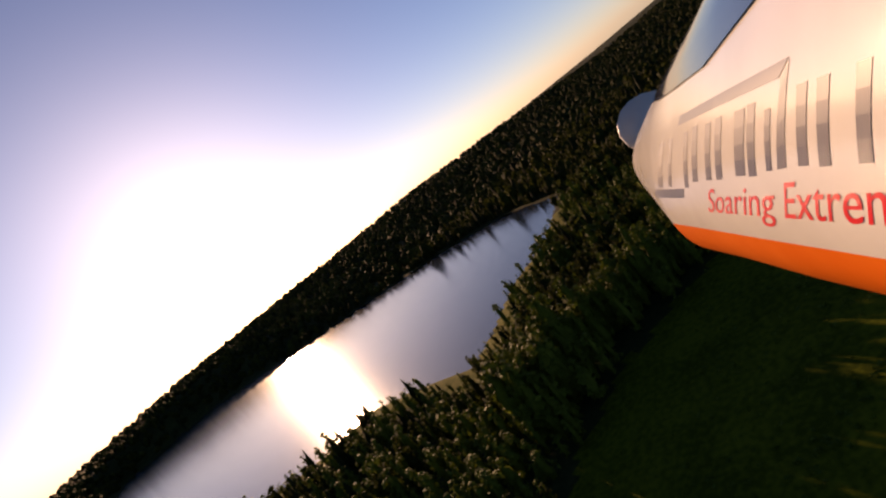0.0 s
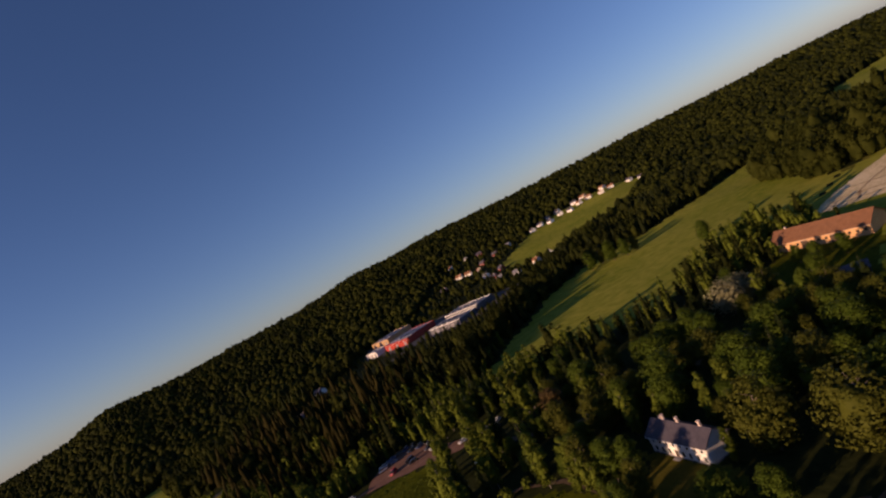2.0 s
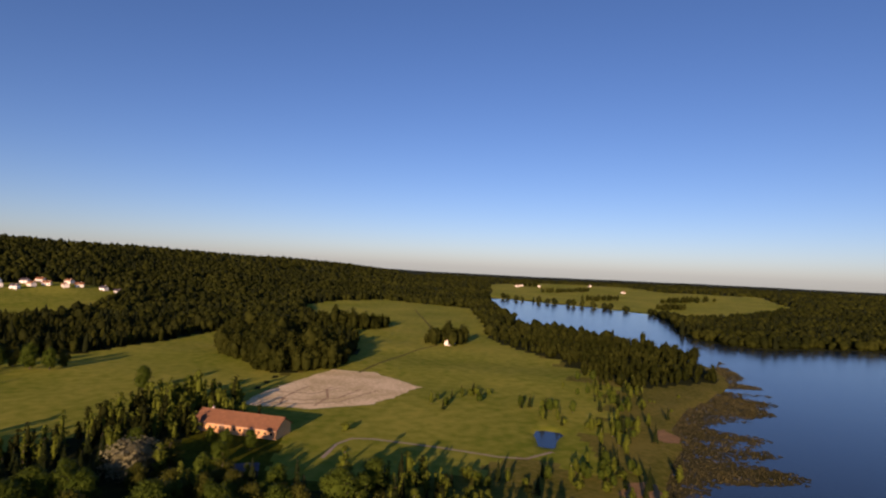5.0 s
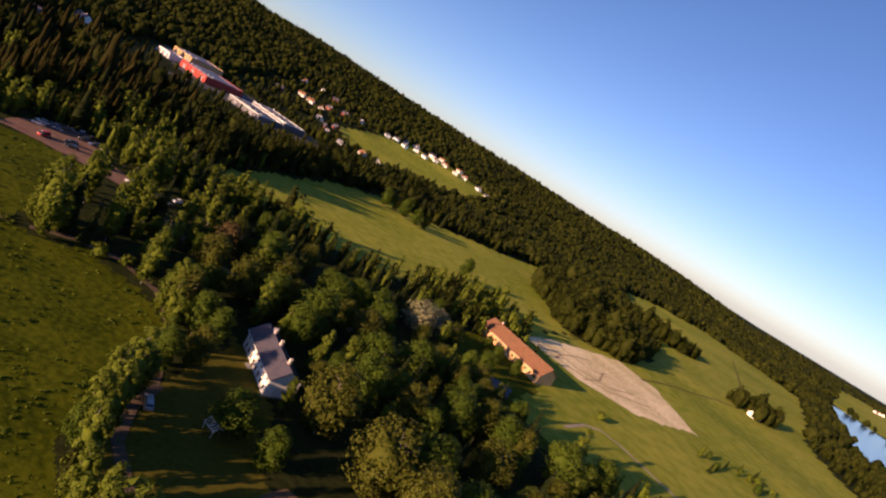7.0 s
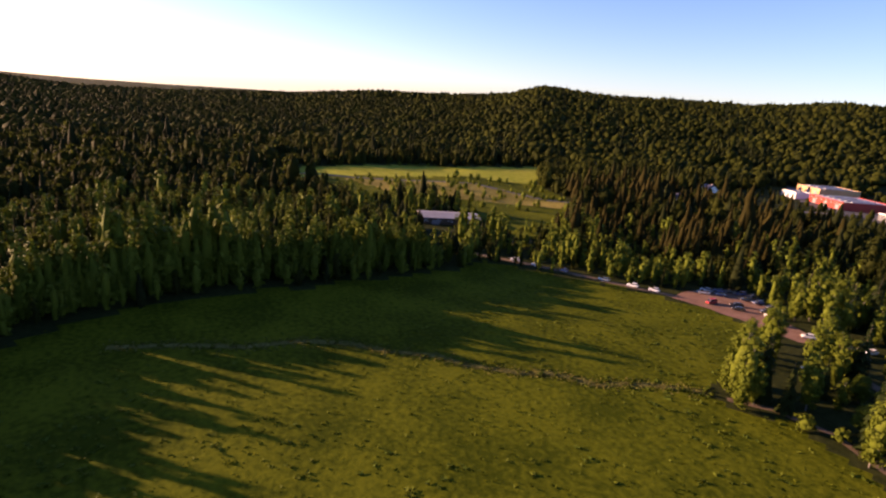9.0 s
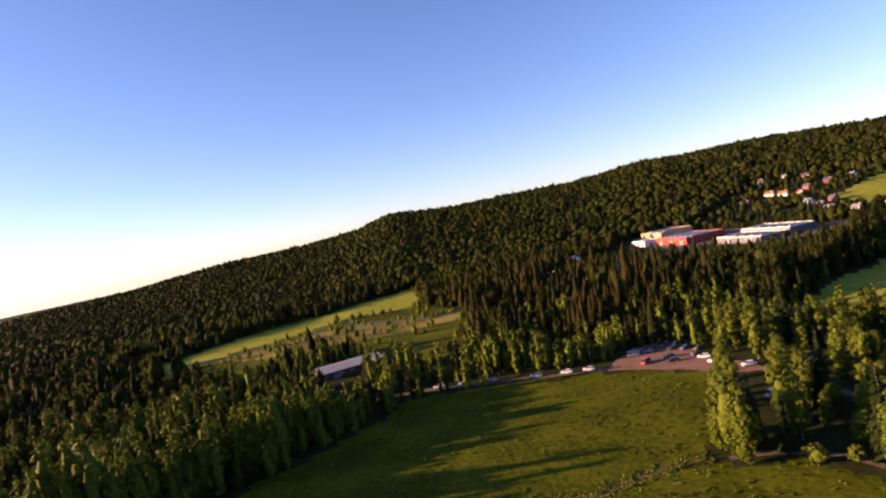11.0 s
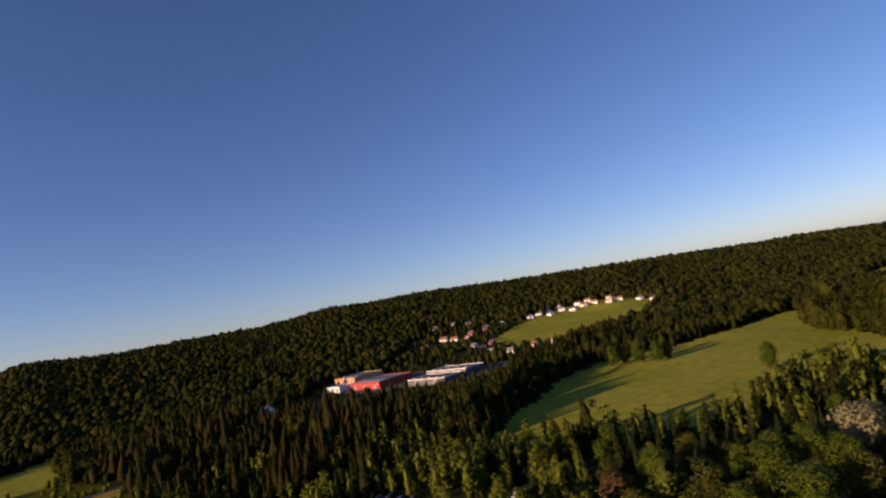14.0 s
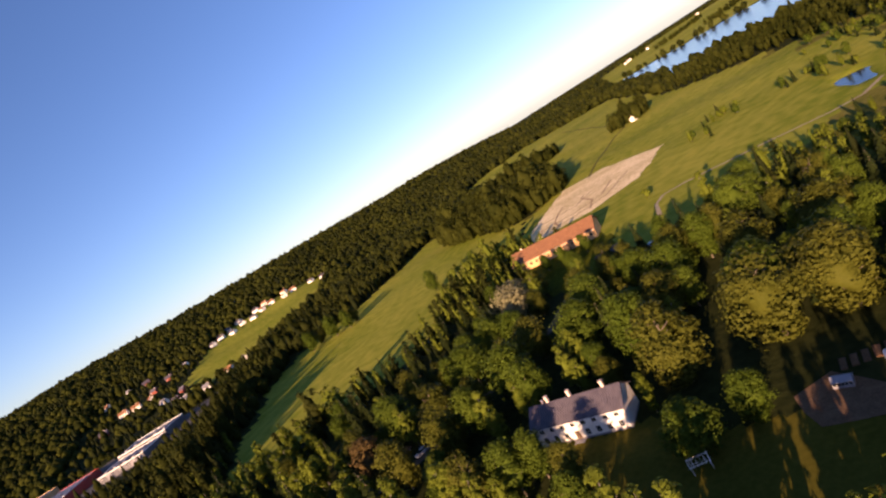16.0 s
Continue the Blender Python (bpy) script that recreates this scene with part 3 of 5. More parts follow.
def hall(name, x, y, turn, L, W, H, wall, roof, label, pitch=0.0, doors=3, z=None, lights=0):
    """A large flat or shallow-pitched hall with a parapet, loading doors and a band of windows."""
    root = thing(name, x, y, turn, label, "hall", z=z)
    part("wall", box(-L / 2, L / 2, -W / 2, W / 2, -1.5, H, 0.05), wall, root)
    if pitch:
        part("roof", gable_roof(L, W, H + 0.05, H + pitch, 0.4, 0.25), roof, root)
    else:
        top = part("roof", box(-L / 2 + 0.3, L / 2 - 0.3, -W / 2 + 0.3, W / 2 - 0.3, H + 0.01, H + 0.2), roof, root)
        bm = bmesh.new()
        for x0, x1, y0, y1 in ((-L / 2, L / 2, -W / 2, -W / 2 + 0.25), (-L / 2, L / 2, W / 2 - 0.25, W / 2), (-L / 2, -L / 2 + 0.25, -W / 2 + 0.26, W / 2 - 0.26), (L / 2 - 0.25, L / 2, -W / 2 + 0.26, W / 2 - 0.26)):
            box(x0, x1, y0, y1, H + 0.01, H + 0.55, bm=bm)
        part("parapet", bm, WHITE_PAINT if wall is DARK_SHEET else wall, root)
        for n in range(lights):
            a = -L / 2 + (n + 0.5) * L / lights
            part("roof_light", box(a - 1.2, a + 1.2, -W * 0.3, W * 0.3, H + 0.21, H + 1.0, 0.1), SHEET_PALE, top)
    for n in range(doors):
        a = -L / 2 + (n + 0.5) * L / doors
        part("loading_door", box(a - 2, a + 2, -W / 2 - 0.1, -W / 2 + 0.05, -0.2, min(H - 1, 4.2), 0.03), SHEET_GREY, root)
    for n in range(max(4, int(L / 6))):
        a = -L / 2 + (n + 0.5) * L / max(4, int(L / 6))
        window(root, a, -W / 2, H - 1.3, 2.2, 0.9, -1, 1)
    return root


manor()
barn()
hall("factory_hall", -66, 638, -31.0, 44, 44, 6.5, FACTORY_RED, SHEET_PALE, "bright red factory hall with a pale roof", lights=6)
hall("factory_hall", -108, 690, -31.0, 34, 40, 6.5, ORANGE_SHEET, SHEET_PALE, "ochre sheet-clad factory hall with a pale roof", lights=3)
hall("warehouse", 0, 590, -31.0, 46, 26, 5.0, DARK_SHEET, OLD_ROOF, "low dark warehouse with a white-edged grey roof", lights=5, doors=2)
hall("warehouse", 14, 616, -31.0, 50, 26, 6.2, DARK_SHEET, OLD_ROOF, "long dark warehouse with a felt roof and white eaves", lights=5, doors=2)
hall("storage_hall", -97, 240, 66.0, 32, 18, 3.4, DARK_TIMBER, SHEET_GREY, "low dark hall with a grey sheet roof", pitch=1.2, doors=2)
hall("workshop", -112, 640, -30.0, 20, 16, 5.0, WHITE_PLASTER, SHEET_PALE, "small white workshop by the red factory", lights=1)


def cottage(name, L, W, eave, ridge, wall, roof, label, group):
    """A village house with windows, a door and a chimney, to be copied."""
    root = new(name)
    tagged(root, label, "house", group)
    part("wall", gable_walls(L, W, eave, ridge), wall, root)
    part("roof", gable_roof(L, W, eave, ridge, 0.5, 0.2), roof, root)
    n = max(3, int(L / 3))
    for side in (-1, 1):
        for k in range(n):
            for z in (1.5, 4.1)[: 2 if eave > 4.5 else 1]:
                if not (side < 0 and k == n // 2 and z < 2):
                    window(root, -L / 2 + (k + 0.5) * L / n, side * W / 2, z, 1.2, 1.2, side)
    a = -L / 2 + (n // 2 + 0.5) * L / n
    part("door", box(a - 0.5, a + 0.5, -W / 2 - 0.08, -W / 2 + 0.04, 0.0, 2.1, 0.02), DARK_TIMBER, root)
    chimney(root, L * 0.2, 0.3, ridge - 0.6, ridge + 1.0, 0.6)
    return root


def settle(proto, spots):
    """Sets the first house at the first spot and copies of it at the others."""
    for n, (x, y, turn) in enumerate(spots):
        m = pose(x, y, height(x, y) + 0.1, 0, 0, turn)
        if n:
            copy_thing(proto, m)
        else:
            proto.matrix_basis = m


settle(cottage("row_house", 10, 7.5, 3.6, 6.2, WHITE_PAINT, SLATE, "white house with a dark roof on the hillside", "houses on the hillside"),
       [(72, 990, -60), (86, 1008, -20), (104, 1000, -48), (98, 1036, -10), (122, 1030, -70), (140, 1022, -30), (247, 1048, -55), (264, 1030, -15), (118, 1056, -40), (150, 1062, -25)])
settle(cottage("row_house", 11, 7.5, 3.8, 6.4, WHITE_PLASTER, RED_TILE, "cream house with a red tile roof", "houses on the hillside"),
       [(158, 1042, -60), (176, 1052, -20), (198, 1044, -75), (168, 1076, -35), (216, 1056, -10), (204, 1080, -50)])
VILLAGE = [(x, y, (x * 7 + y * 3) % 90 - 70) for x, y in ((-65, 836), (-12, 868), (7, 802), (29, 809), (-47, 880), (44, 872), (62, 905), (59, 724), (8, 934), (-31, 874), (34, 745), (-25, 985), (84, 742), (-50, 991), (22, 772), (-78, 975), (102, 752), (-10, 905), (-70, 1060), (30, 960))]
VILLAGE = [v for v in VILLAGE if not inside(VILLAGE_FIELD, np.array([v[0]]), np.array([v[1]]))[0]]
settle(cottage("village_house", 9.5, 7, 3.1, 6.0, RED_TIMBER, SLATE, "red timber cottage with a dark roof", "village houses"), VILLAGE[0::3])
settle(cottage("village_house", 10, 7.2, 3.2, 6.1, WHITE_PLASTER, RED_TILE, "white village house with a red tile roof", "village houses"), VILLAGE[1::3])
settle(cottage("village_house", 9, 7, 3.1, 5.8, WHITE_PLASTER, SHEET_GREY, "cream village house with a grey roof", "village houses"), VILLAGE[2::3])
settle(cottage("farmhouse", 13, 8, 3.8, 6.8, WHITE_PLASTER, RED_TILE, "pale farmhouse beyond the lake", "farms beyond the lake"), [(1545, 1544, 20), (1570, 1562, 70), (1640, 1530, 40), (1600, 1575, 30), (1950, 1560, 60), (1692, 1204, 0), (1712, 1216, 40), (1150, 545, 10), (1122, 520, 60)])
settle(cottage("forest_house", 12, 8, 3.4, 6.4, WHITE_PAINT, SLATE, "white house at the far forest edge", "houses by the west road"), [(-285, 560, 30), (-120, 470, 10), (-205, 520, 60), (-60, 480, 20), (-150, 560, -20)])


settle(cottage("field_house", 9, 7, 3.0, 5.4, WHITE_PLASTER, RED_TILE, "small pale house among trees in the field", "houses in the field"), [(496, 500, 20)])


def shed():
    root = thing("garden_shed", 231, 258, -20, "dark timber shed among the trees", "shed")
    part("wall", gable_walls(9, 6, 2.6, 4.2), DARK_TIMBER, root)
    part("roof", gable_roof(9, 6, 2.6, 4.2, 0.4), SLATE, root)
    part("door", box(-0.6, 0.6, -3.06, -2.95, 0, 2.0, 0.02), RED_TIMBER, root)


shed()


def pergola():
    root = thing("pergola", 160, 162.5, -35, "white painted open garden pergola on the lawn", "pergola")
    for x in (-2.4, 2.4):
        for y in (-1.5, 1.5):
            part("post", box(x - 0.09, x + 0.09, y - 0.09, y + 0.09, -0.1, 2.3, 0.015), WHITE_PAINT, root)
    for y in (-1.5, 1.5):
        part("beam", box(-2.8, 2.8, y - 0.07, y + 0.07, 2.3, 2.46, 0.01), WHITE_PAINT, root)
    for n in range(6):
        rafter = part("rafter", prism([(-2.1, 2.32), (0, 3.72), (2.1, 2.32), (2.1, 2.52), (0, 3.95), (-2.1, 2.52)], "x", 0.16), WHITE_PAINT, root)
        rafter.location.x = -2.62 + n * 1.048
    part("ridge_beam", box(-2.8, 2.8, -0.07, 0.07, 3.55, 3.72), WHITE_PAINT, root)
    for x0 in (-2.3, 0.1):
        part("railing", box(x0, x0 + 2.2, 1.47, 1.53, 0.85, 0.95), WHITE_PAINT, root)
    root.scale = (0.62, 0.62, 0.62)


pergola()


# ---- cars ----
def car_paint(name, colour):
    m = material(name, tuple(c * 0.9 for c in colour), colour, 2, 0.3, spec=0.6)
    m.node_tree.nodes["Principled BSDF"].inputs["Coat Weight"].default_value = 0.6
    return m


def loft(rings, closed_ends=True, bm=None):
    """Skins a row of rings of equal length."""
    bm = bm or bmesh.new()
    vs = [[bm.verts.new(p) for p in ring] for ring in rings]
    n = len(vs[0])
    for a, b in zip(vs, vs[1:]):
        for q in range(n):
            bm.faces.new((a[q], a[(q + 1) % n], b[(q + 1) % n], b[q]))
    if closed_ends:
        bm.faces.new(vs[0][::-1])
        bm.faces.new(vs[-1])
    bmesh.ops.recalc_face_normals(bm, faces=bm.faces[:])
    return bm


def make_car(paint, label, kind="hatchback"):
    root = new("car")
    tagged(root, label, "car", "parked cars")
    rear = 1.9 if kind == "hatchback" else 2.25
    van = kind == "van"
    # lower body
    rings = []
    for x, w, z0, z1 in ((-2.12, 0.72, 0.42, 0.72), (-2.05, 0.8, 0.3, 0.82), (-1.2, 0.86, 0.24, 0.92), (0.0, 0.88, 0.24, 0.96), (1.2, 0.87, 0.24, 0.98), (rear, 0.83, 0.3, 0.98), (rear + 0.12, 0.76, 0.42, 0.9)):
        rings.append([(x, -w, z0), (x, -w * 1.02, (z0 + z1) / 2), (x, -w * 0.93, z1), (x, w * 0.93, z1), (x, w * 1.02, (z0 + z1) / 2), (x, w, z0)])
    body = part("body", loft(rings), paint, root, smooth=False)
    top, f0, r0 = (1.85, -1.6, rear + 0.05) if van else (1.45, -1.05, rear - 0.05)
    cabin = loft([[(f0, -0.78, 0.93), (f0, 0.78, 0.93), (f0 + 0.02, 0.76, 0.97), (f0 + 0.02, -0.76, 0.97)], [(f0 + 0.75, -0.66, 0.93), (f0 + 0.75, 0.66, 0.93), (f0 + 0.75, 0.6, top - 0.05), (f0 + 0.75, -0.6, top - 0.05)], [(r0 - 0.5, -0.68, 0.93), (r0 - 0.5, 0.68, 0.93), (r0 - 0.5, 0.6, top - 0.04), (r0 - 0.5, -0.6, top - 0.04)], [(r0, -0.72, 0.93), (r0, 0.72, 0.93), (r0 - 0.1, 0.68, 1.0), (r0 - 0.1, -0.68, 1.0)]])
    part("glazing", cabin, WINDOW_GLASS, root, "dark car windows")
    part("roof", box(f0 + 0.7, r0 - 0.42, -0.62, 0.62, top - 0.06, top, 0.025), paint, body)
    for x in (-1.32, 1.32):
        for y in (-0.8, 0.8):
            bm = bmesh.new()
            bmesh.ops.create_cone(bm, cap_ends=True, segments=14, radius1=0.32, radius2=0.32, depth=0.2, matrix=Matrix.Translation((x, y, 0.32)) @ Matrix.Rotation(math.pi / 2, 4, "X"))
            wheel = part("tyre", bm, RUBBER, root)
            bm = bmesh.new()
            bmesh.ops.create_cone(bm, cap_ends=True, segments=10, radius1=0.2, radius2=0.2, depth=0.22, matrix=Matrix.Translation((x, y, 0.32)) @ Matrix.Rotation(math.pi / 2, 4, "X"))
            part("rim", bm, ALLOY, wheel)
    for y in (-0.56, 0.56):
        part("headlight", box(-2.16, -2.02, y - 0.17, y + 0.17, 0.6, 0.74, 0.02), LAMP_GLASS, body)
        part("tail_light", box(rear + 0.02, rear + 0.14, y - 0.15, y + 0.15, 0.68, 0.84, 0.02), FACTORY_RED, body)
    return root


FLEET = [
    (make_car(car_paint("cream_van_paint", (0.7, 0.69, 0.66)), "white parked van under the birches", "van"), [(92, 239, 70)]),
    (make_car(car_paint("white_car_paint", (0.78, 0.78, 0.76)), "white parked hatchback beside the meadow"), [(22, 249.5, 28), (29, 253.5, 28), (69, 266, 10), (-13, 231, 30), (80, 264, 40), (95, 270, 70), (64, 271, 20)]),
    (make_car(car_paint("red_car_paint", (0.5, 0.02, 0.025)), "bright red parked van", "van"), [(46.5, 263, 80)]),
    (make_car(car_paint("silver_car_paint", (0.4, 0.42, 0.44)), "silver grey parked estate car", "estate"), [(12, 244, 28), (38, 271, 40), (36.5, 275, 20), (147.5, 161, -60), (-22, 226.5, 32), (136, 238, 10), (237, 244, -20)]),
    (make_car(car_paint("blue_car_paint", (0.03, 0.06, 0.16)), "dark blue parked car on gravel"), [(-3, 237, 28), (39, 279.5, 30), (45, 285, 60), (121, 267, 60), (125.5, 270, 60), (42, 276, 20), (54, 281, 65)]),
    (make_car(car_paint("black_car_paint", (0.02, 0.02, 0.022)), "black parked estate car on gravel", "estate"), [(41.5, 283, 30), (49, 286, 70), (59, 281, 60), (133, 245, 30), (91, 266, 65), (96, 262, 60), (88, 259, 75), (52, 270, 50), (55, 266, 35), (60.5, 274, 60), (50, 280, 45)]),
]
for first, spots in FLEET:
    for n, (x, y, turn) in enumerate(spots):
        m = pose(x, y, height(x, y) + 0.12, 0, 0, turn)
        if n:
            copy_thing(first, m)
        else:
            first.matrix_basis = m


# ---- kitchen garden behind the house ----
flat_patch("garden_plot", [(173, 151), (178, 158), (185, 156), (184, 147), (178, 144)], 0.09, SOIL, "dug brown kitchen garden plot", "garden plot", ripple_edge=0.5)


def cold_frame():
    root = thing("greenhouse", 182.5, 152.5, -62, "small low greenhouse with dusty glass", "greenhouse")
    part("base", box(-1.9, 1.9, -1.3, 1.3, -0.1, 0.7, 0.03), SHEET_GREY, root)
    part("roof", gable_roof(3.8, 2.6, 1.5, 2.1, 0.1, 0.05), SHEET_PALE, root, "dusty glass roof")
    root.scale = (0.75, 0.75, 0.75)
    for n in range(6):
        x = -1.8 + n * 0.72
        for y in (-1.25, 1.25):
            part("glazing_bar", box(x - 0.03, x + 0.03, y - 0.03, y + 0.03, 0.7, 1.5), WHITE_PAINT, root)
    for y in (-1.27, 1.27):
        part("pane", box(-1.8, 1.8, y - 0.01, y + 0.01, 0.72, 1.48), WINDOW_GLASS, root)


cold_frame()
for n in range(4):
    root = thing("fleece_tunnel", 188.5 + 0.95 * n, 148.5 - 1.0 * n, 40, "white fleece tunnel over a vegetable bed", "garden tunnel", "fleece tunnels")
    hoop = loft([[(x, 0.55 * math.cos(math.pi * q / 8), 0.62 * math.sin(math.pi * q / 8) * (1 + 0.05 * math.sin(x * 3 + n))) for q in range(9)] for x in (-3, -2, -1, 0, 1, 2, 3)], False)
    part("cover", hoop, WHITE_PAINT, root, smooth=True)
for n in range(5):
    root = thing("vegetable_bed", 187 + 1.3 * n, 155 - 1.1 * n, 35, "raised vegetable bed edged with timber boards", "garden bed", "vegetable beds")
    part("soil", box(-1.6, 1.6, -0.45, 0.45, -0.05, 0.22, 0.04), SOIL, root)
    for y in (-0.5, 0.5):
        part("board", box(-1.65, 1.65, y - 0.03, y + 0.03, -0.05, 0.28), DARK_TIMBER, root)


# ---- trees ----
FLAME = ([0, 0.14, 0.4, 0.68, 0.88, 1], [0.4, 0.85, 1.0, 0.84, 0.55, 0.1])
EGG = ([0, 0.2, 0.5, 0.75, 0.92, 1], [0.5, 0.92, 1.0, 0.86, 0.52, 0.08])
CONE = ([0, 0.08, 0.5, 0.85, 1], [0.75, 1.0, 0.6, 0.22, 0.03])


def scatter_tris(rng, centres, radii, n, size):
    """Small leaf triangles round clump centres: an array of n x 3 corners."""
    pick = rng.integers(0, len(centres), n)
    way = rng.normal(size=(n, 3))
    way /= np.linalg.norm(way, axis=1)[:, None]
    at = centres[pick] + way * radii[pick][:, None] * rng.uniform(0.55, 1.05, (n, 1)) * [1, 1, 0.8]
    out = centres[pick] - [0, 0, centres[:, 2].mean()]
    out /= np.linalg.norm(out, axis=1)[:, None] + 0.3
    normal = way + 0.42 * rng.normal(size=(n, 3)) + 0.8 * out + [0, 0, 0.3]
    normal /= np.linalg.norm(normal, axis=1)[:, None]
    side = np.cross(normal, rng.normal(size=(n, 3)))
    side /= np.linalg.norm(side, axis=1)[:, None]
    other = np.cross(normal, side)
    s = size * rng.uniform(0.6, 1.3, (n, 1))
    return np.stack([at + side * s, at - side * s * 0.5 + other * s * 0.85, at - side * s * 0.5 - other * s * 0.85], 1)


def crown_broad(seed, tall, wide, low, clumps, leaves, size, profile=EGG):
    rng = np.random.default_rng(seed)
    u = rng.uniform(0, 1, clumps)
    z = low + (tall - low) * u
    # a lopsided crown
    reach = wide * 0.82 * np.interp(u, *profile)
    ang = rng.uniform(0, 2 * np.pi, clumps)
    rad = reach * rng.uniform(0.35, 1.0, clumps) ** 0.6
    lean = 1 + 0.22 * np.sin(ang + seed)
    centres = np.stack([rad * np.cos(ang) * lean, rad * np.sin(ang) * lean, z], 1)
    radii = wide * rng.uniform(0.22, 0.44, clumps)
    return scatter_tris(rng, centres, radii, leaves, size)


def crown_spruce(seed, tall, wide, low, tiers, arms, split=2):
    rng = np.random.default_rng(seed)
    out = []
    for n in range(tiers):
        u = (n + 0.5 * rng.uniform()) / tiers
        z = low + (tall - low) * u
        reach = wide * (1 - u) ** 0.85 * rng.uniform(0.8, 1.12) + 0.12
        for k in range(max(4, int(arms * (1 - 0.55 * u)))):
            a = rng.uniform(0, 2 * np.pi)
            r = reach * rng.uniform(0.65, 1.15)
            d = np.array([np.cos(a), np.sin(a), 0])
            s = np.array([-np.sin(a), np.cos(a), 0])
            root, tip = np.array([0, 0, z + 0.25 * reach]), d * r + [0, 0, z - 0.28 * r]
            w = 0.34 * r + 0.12
            mid = (root + tip) / 2 + d * 0.12 * r
            out.append([root, mid + s * w, tip])
            if split > 1:
                out.append([root, tip, mid - s * w])
            if split > 2:
                out.append([mid + s * w * 0.5, tip - [0, 0, 0.3 * r], mid - s * w * 0.6 - [0, 0, 0.25 * r]])
    return np.array(out)


def crown_hull(seed, tall, wide, low, sides, rings, profile, jag=0.2):
    """A ragged rounded crown seen from afar: jittered, lopsided rings; points and faces."""
    rng = np.random.default_rng(seed)
    pts, faces = [], []
    drift = np.cumsum(rng.normal(size=(rings, 2)) * 0.11 * wide, 0)
    for k in range(rings):
        u = (k / (rings - 1)) ** 0.9
        a = (np.arange(sides) + rng.uniform(0, 1)) / sides * 2 * np.pi
        r = wide * np.interp(u, *profile) * (1 + jag * rng.uniform(-1, 1, sides))
        z = low + (tall - low) * u + (tall - low) / rings * 0.4 * rng.uniform(-1, 1, sides) * (0.3 if k in (0, rings - 1) else 1)
        pts.append(np.stack([r * np.cos(a) + drift[k, 0], r * np.sin(a) + drift[k, 1], z], 1))
        if k:
            for n in range(sides):
                p, q, m = (k - 1) * sides, k * sides, (n + 1) % sides
                faces += [[p + n, p + m, q + m], [p + n, q + m, q + n]]
    return np.concatenate(pts), np.array(faces)


def with_leaves(hull, tris):
    """A hull with loose leaf or bough triangles round it."""
    return np.concatenate([hull[0], tris.reshape(-1, 3)]), np.concatenate([hull[1], np.arange(len(tris) * 3).reshape(-1, 3) + len(hull[0])])


def shell_mesh(name, pts, faces, mat):
    n = len(faces)
    me = bpy.data.meshes.new(name)
    me.vertices.add(len(pts))
    me.vertices.foreach_set("co", np.asarray(pts, np.float32).reshape(-1))
    me.loops.add(n * 3)
    me.loops.foreach_set("vertex_index", np.asarray(faces, np.int32).reshape(-1))
    me.polygons.add(n)
    me.polygons.foreach_set("loop_start", np.arange(0, n * 3, 3, dtype=np.int32))
    me.polygons.foreach_set("use_smooth", np.ones(n, bool))
    me.materials.append(mat)
    me.update(calc_edges=True)
    return me


def tri_mesh(name, tris, mat):
    n = len(tris)
    me = bpy.data.meshes.new(name)
    me.vertices.add(n * 3)
    me.vertices.foreach_set("co", np.asarray(tris, np.float32).reshape(-1))
    me.loops.add(n * 3)
    me.loops.foreach_set("vertex_index", np.arange(n * 3, dtype=np.int32))
    me.polygons.add(n)
    me.polygons.foreach_set("loop_start", np.arange(0, n * 3, 3, dtype=np.int32))
    me.materials.append(mat)
    me.update(calc_edges=True)
    return me


def limb(bm, a, b, ra, rb, sides=6):
    a, b = Vector(a), Vector(b)
    turn = (b - a).to_track_quat("Z", "Y").to_matrix()
    rings = []
    for p, r in ((a, ra), (b, rb)):
        rings.append([bm.verts.new(p + turn @ Vector((r * math.cos(q * 2 * math.pi / sides), r * math.sin(q * 2 * math.pi / sides), 0))) for q in range(sides)])
    for q in range(sides):
        bm.faces.new((rings[0][q], rings[0][(q + 1) % sides], rings[1][(q + 1) % sides], rings[1][q]))
    bm.faces.new(rings[1])


def trunk_mesh(seed, tall, radius, limbs, low, wide, mat):
    r = random.Random(seed)
    bm = bmesh.new()
    p, n = Vector((0, 0, -0.4)), 5
    line = [p]
    for k in range(1, n + 1):
        line.append(Vector((r.uniform(-0.25, 0.25) * k / n * 2, r.uniform(-0.25, 0.25) * k / n * 2, tall * 0.92 * k / n)))
    for k in range(n):
        limb(bm, line[k], line[k + 1], radius * (1 - 0.85 * k / n), radius * (1 - 0.85 * (k + 1) / n), 7)
    for k in range(limbs):
        z = low + (tall * 0.85 - low) * (k + 0.5) / limbs
        a = r.uniform(0, 6.28)
        reach = wide * 0.75 * (1 - 0.5 * k / limbs)
        limb(bm, (0, 0, z - 0.6), (reach * math.cos(a), reach * math.sin(a), z + reach * 0.55), radius * 0.35, 0.03, 5)
    return finish(bm, "trunk", mat, True)


def make_tree(name, label, crown, trunk):
    root = new(name)
    tagged(root, label, "tree", "")
    for nm, me in (("trunk", trunk), ("crown", crown)):
        ob = new(nm, me)
        ob.parent = root
    return root


def full_crown(seed, tall, wide, low, clumps, leaves, size, profile, mat):
    """A dense inner body of foliage with loose leaves all round it."""
    body = crown_hull(seed, tall * 0.82, wide * 0.46, low + 0.08 * tall, 8, 7, profile, 0.35)
    return shell_mesh("crown", *with_leaves(body, crown_broad(seed, tall, wide * 1.05, low, clumps, leaves, size, profile)), mat)


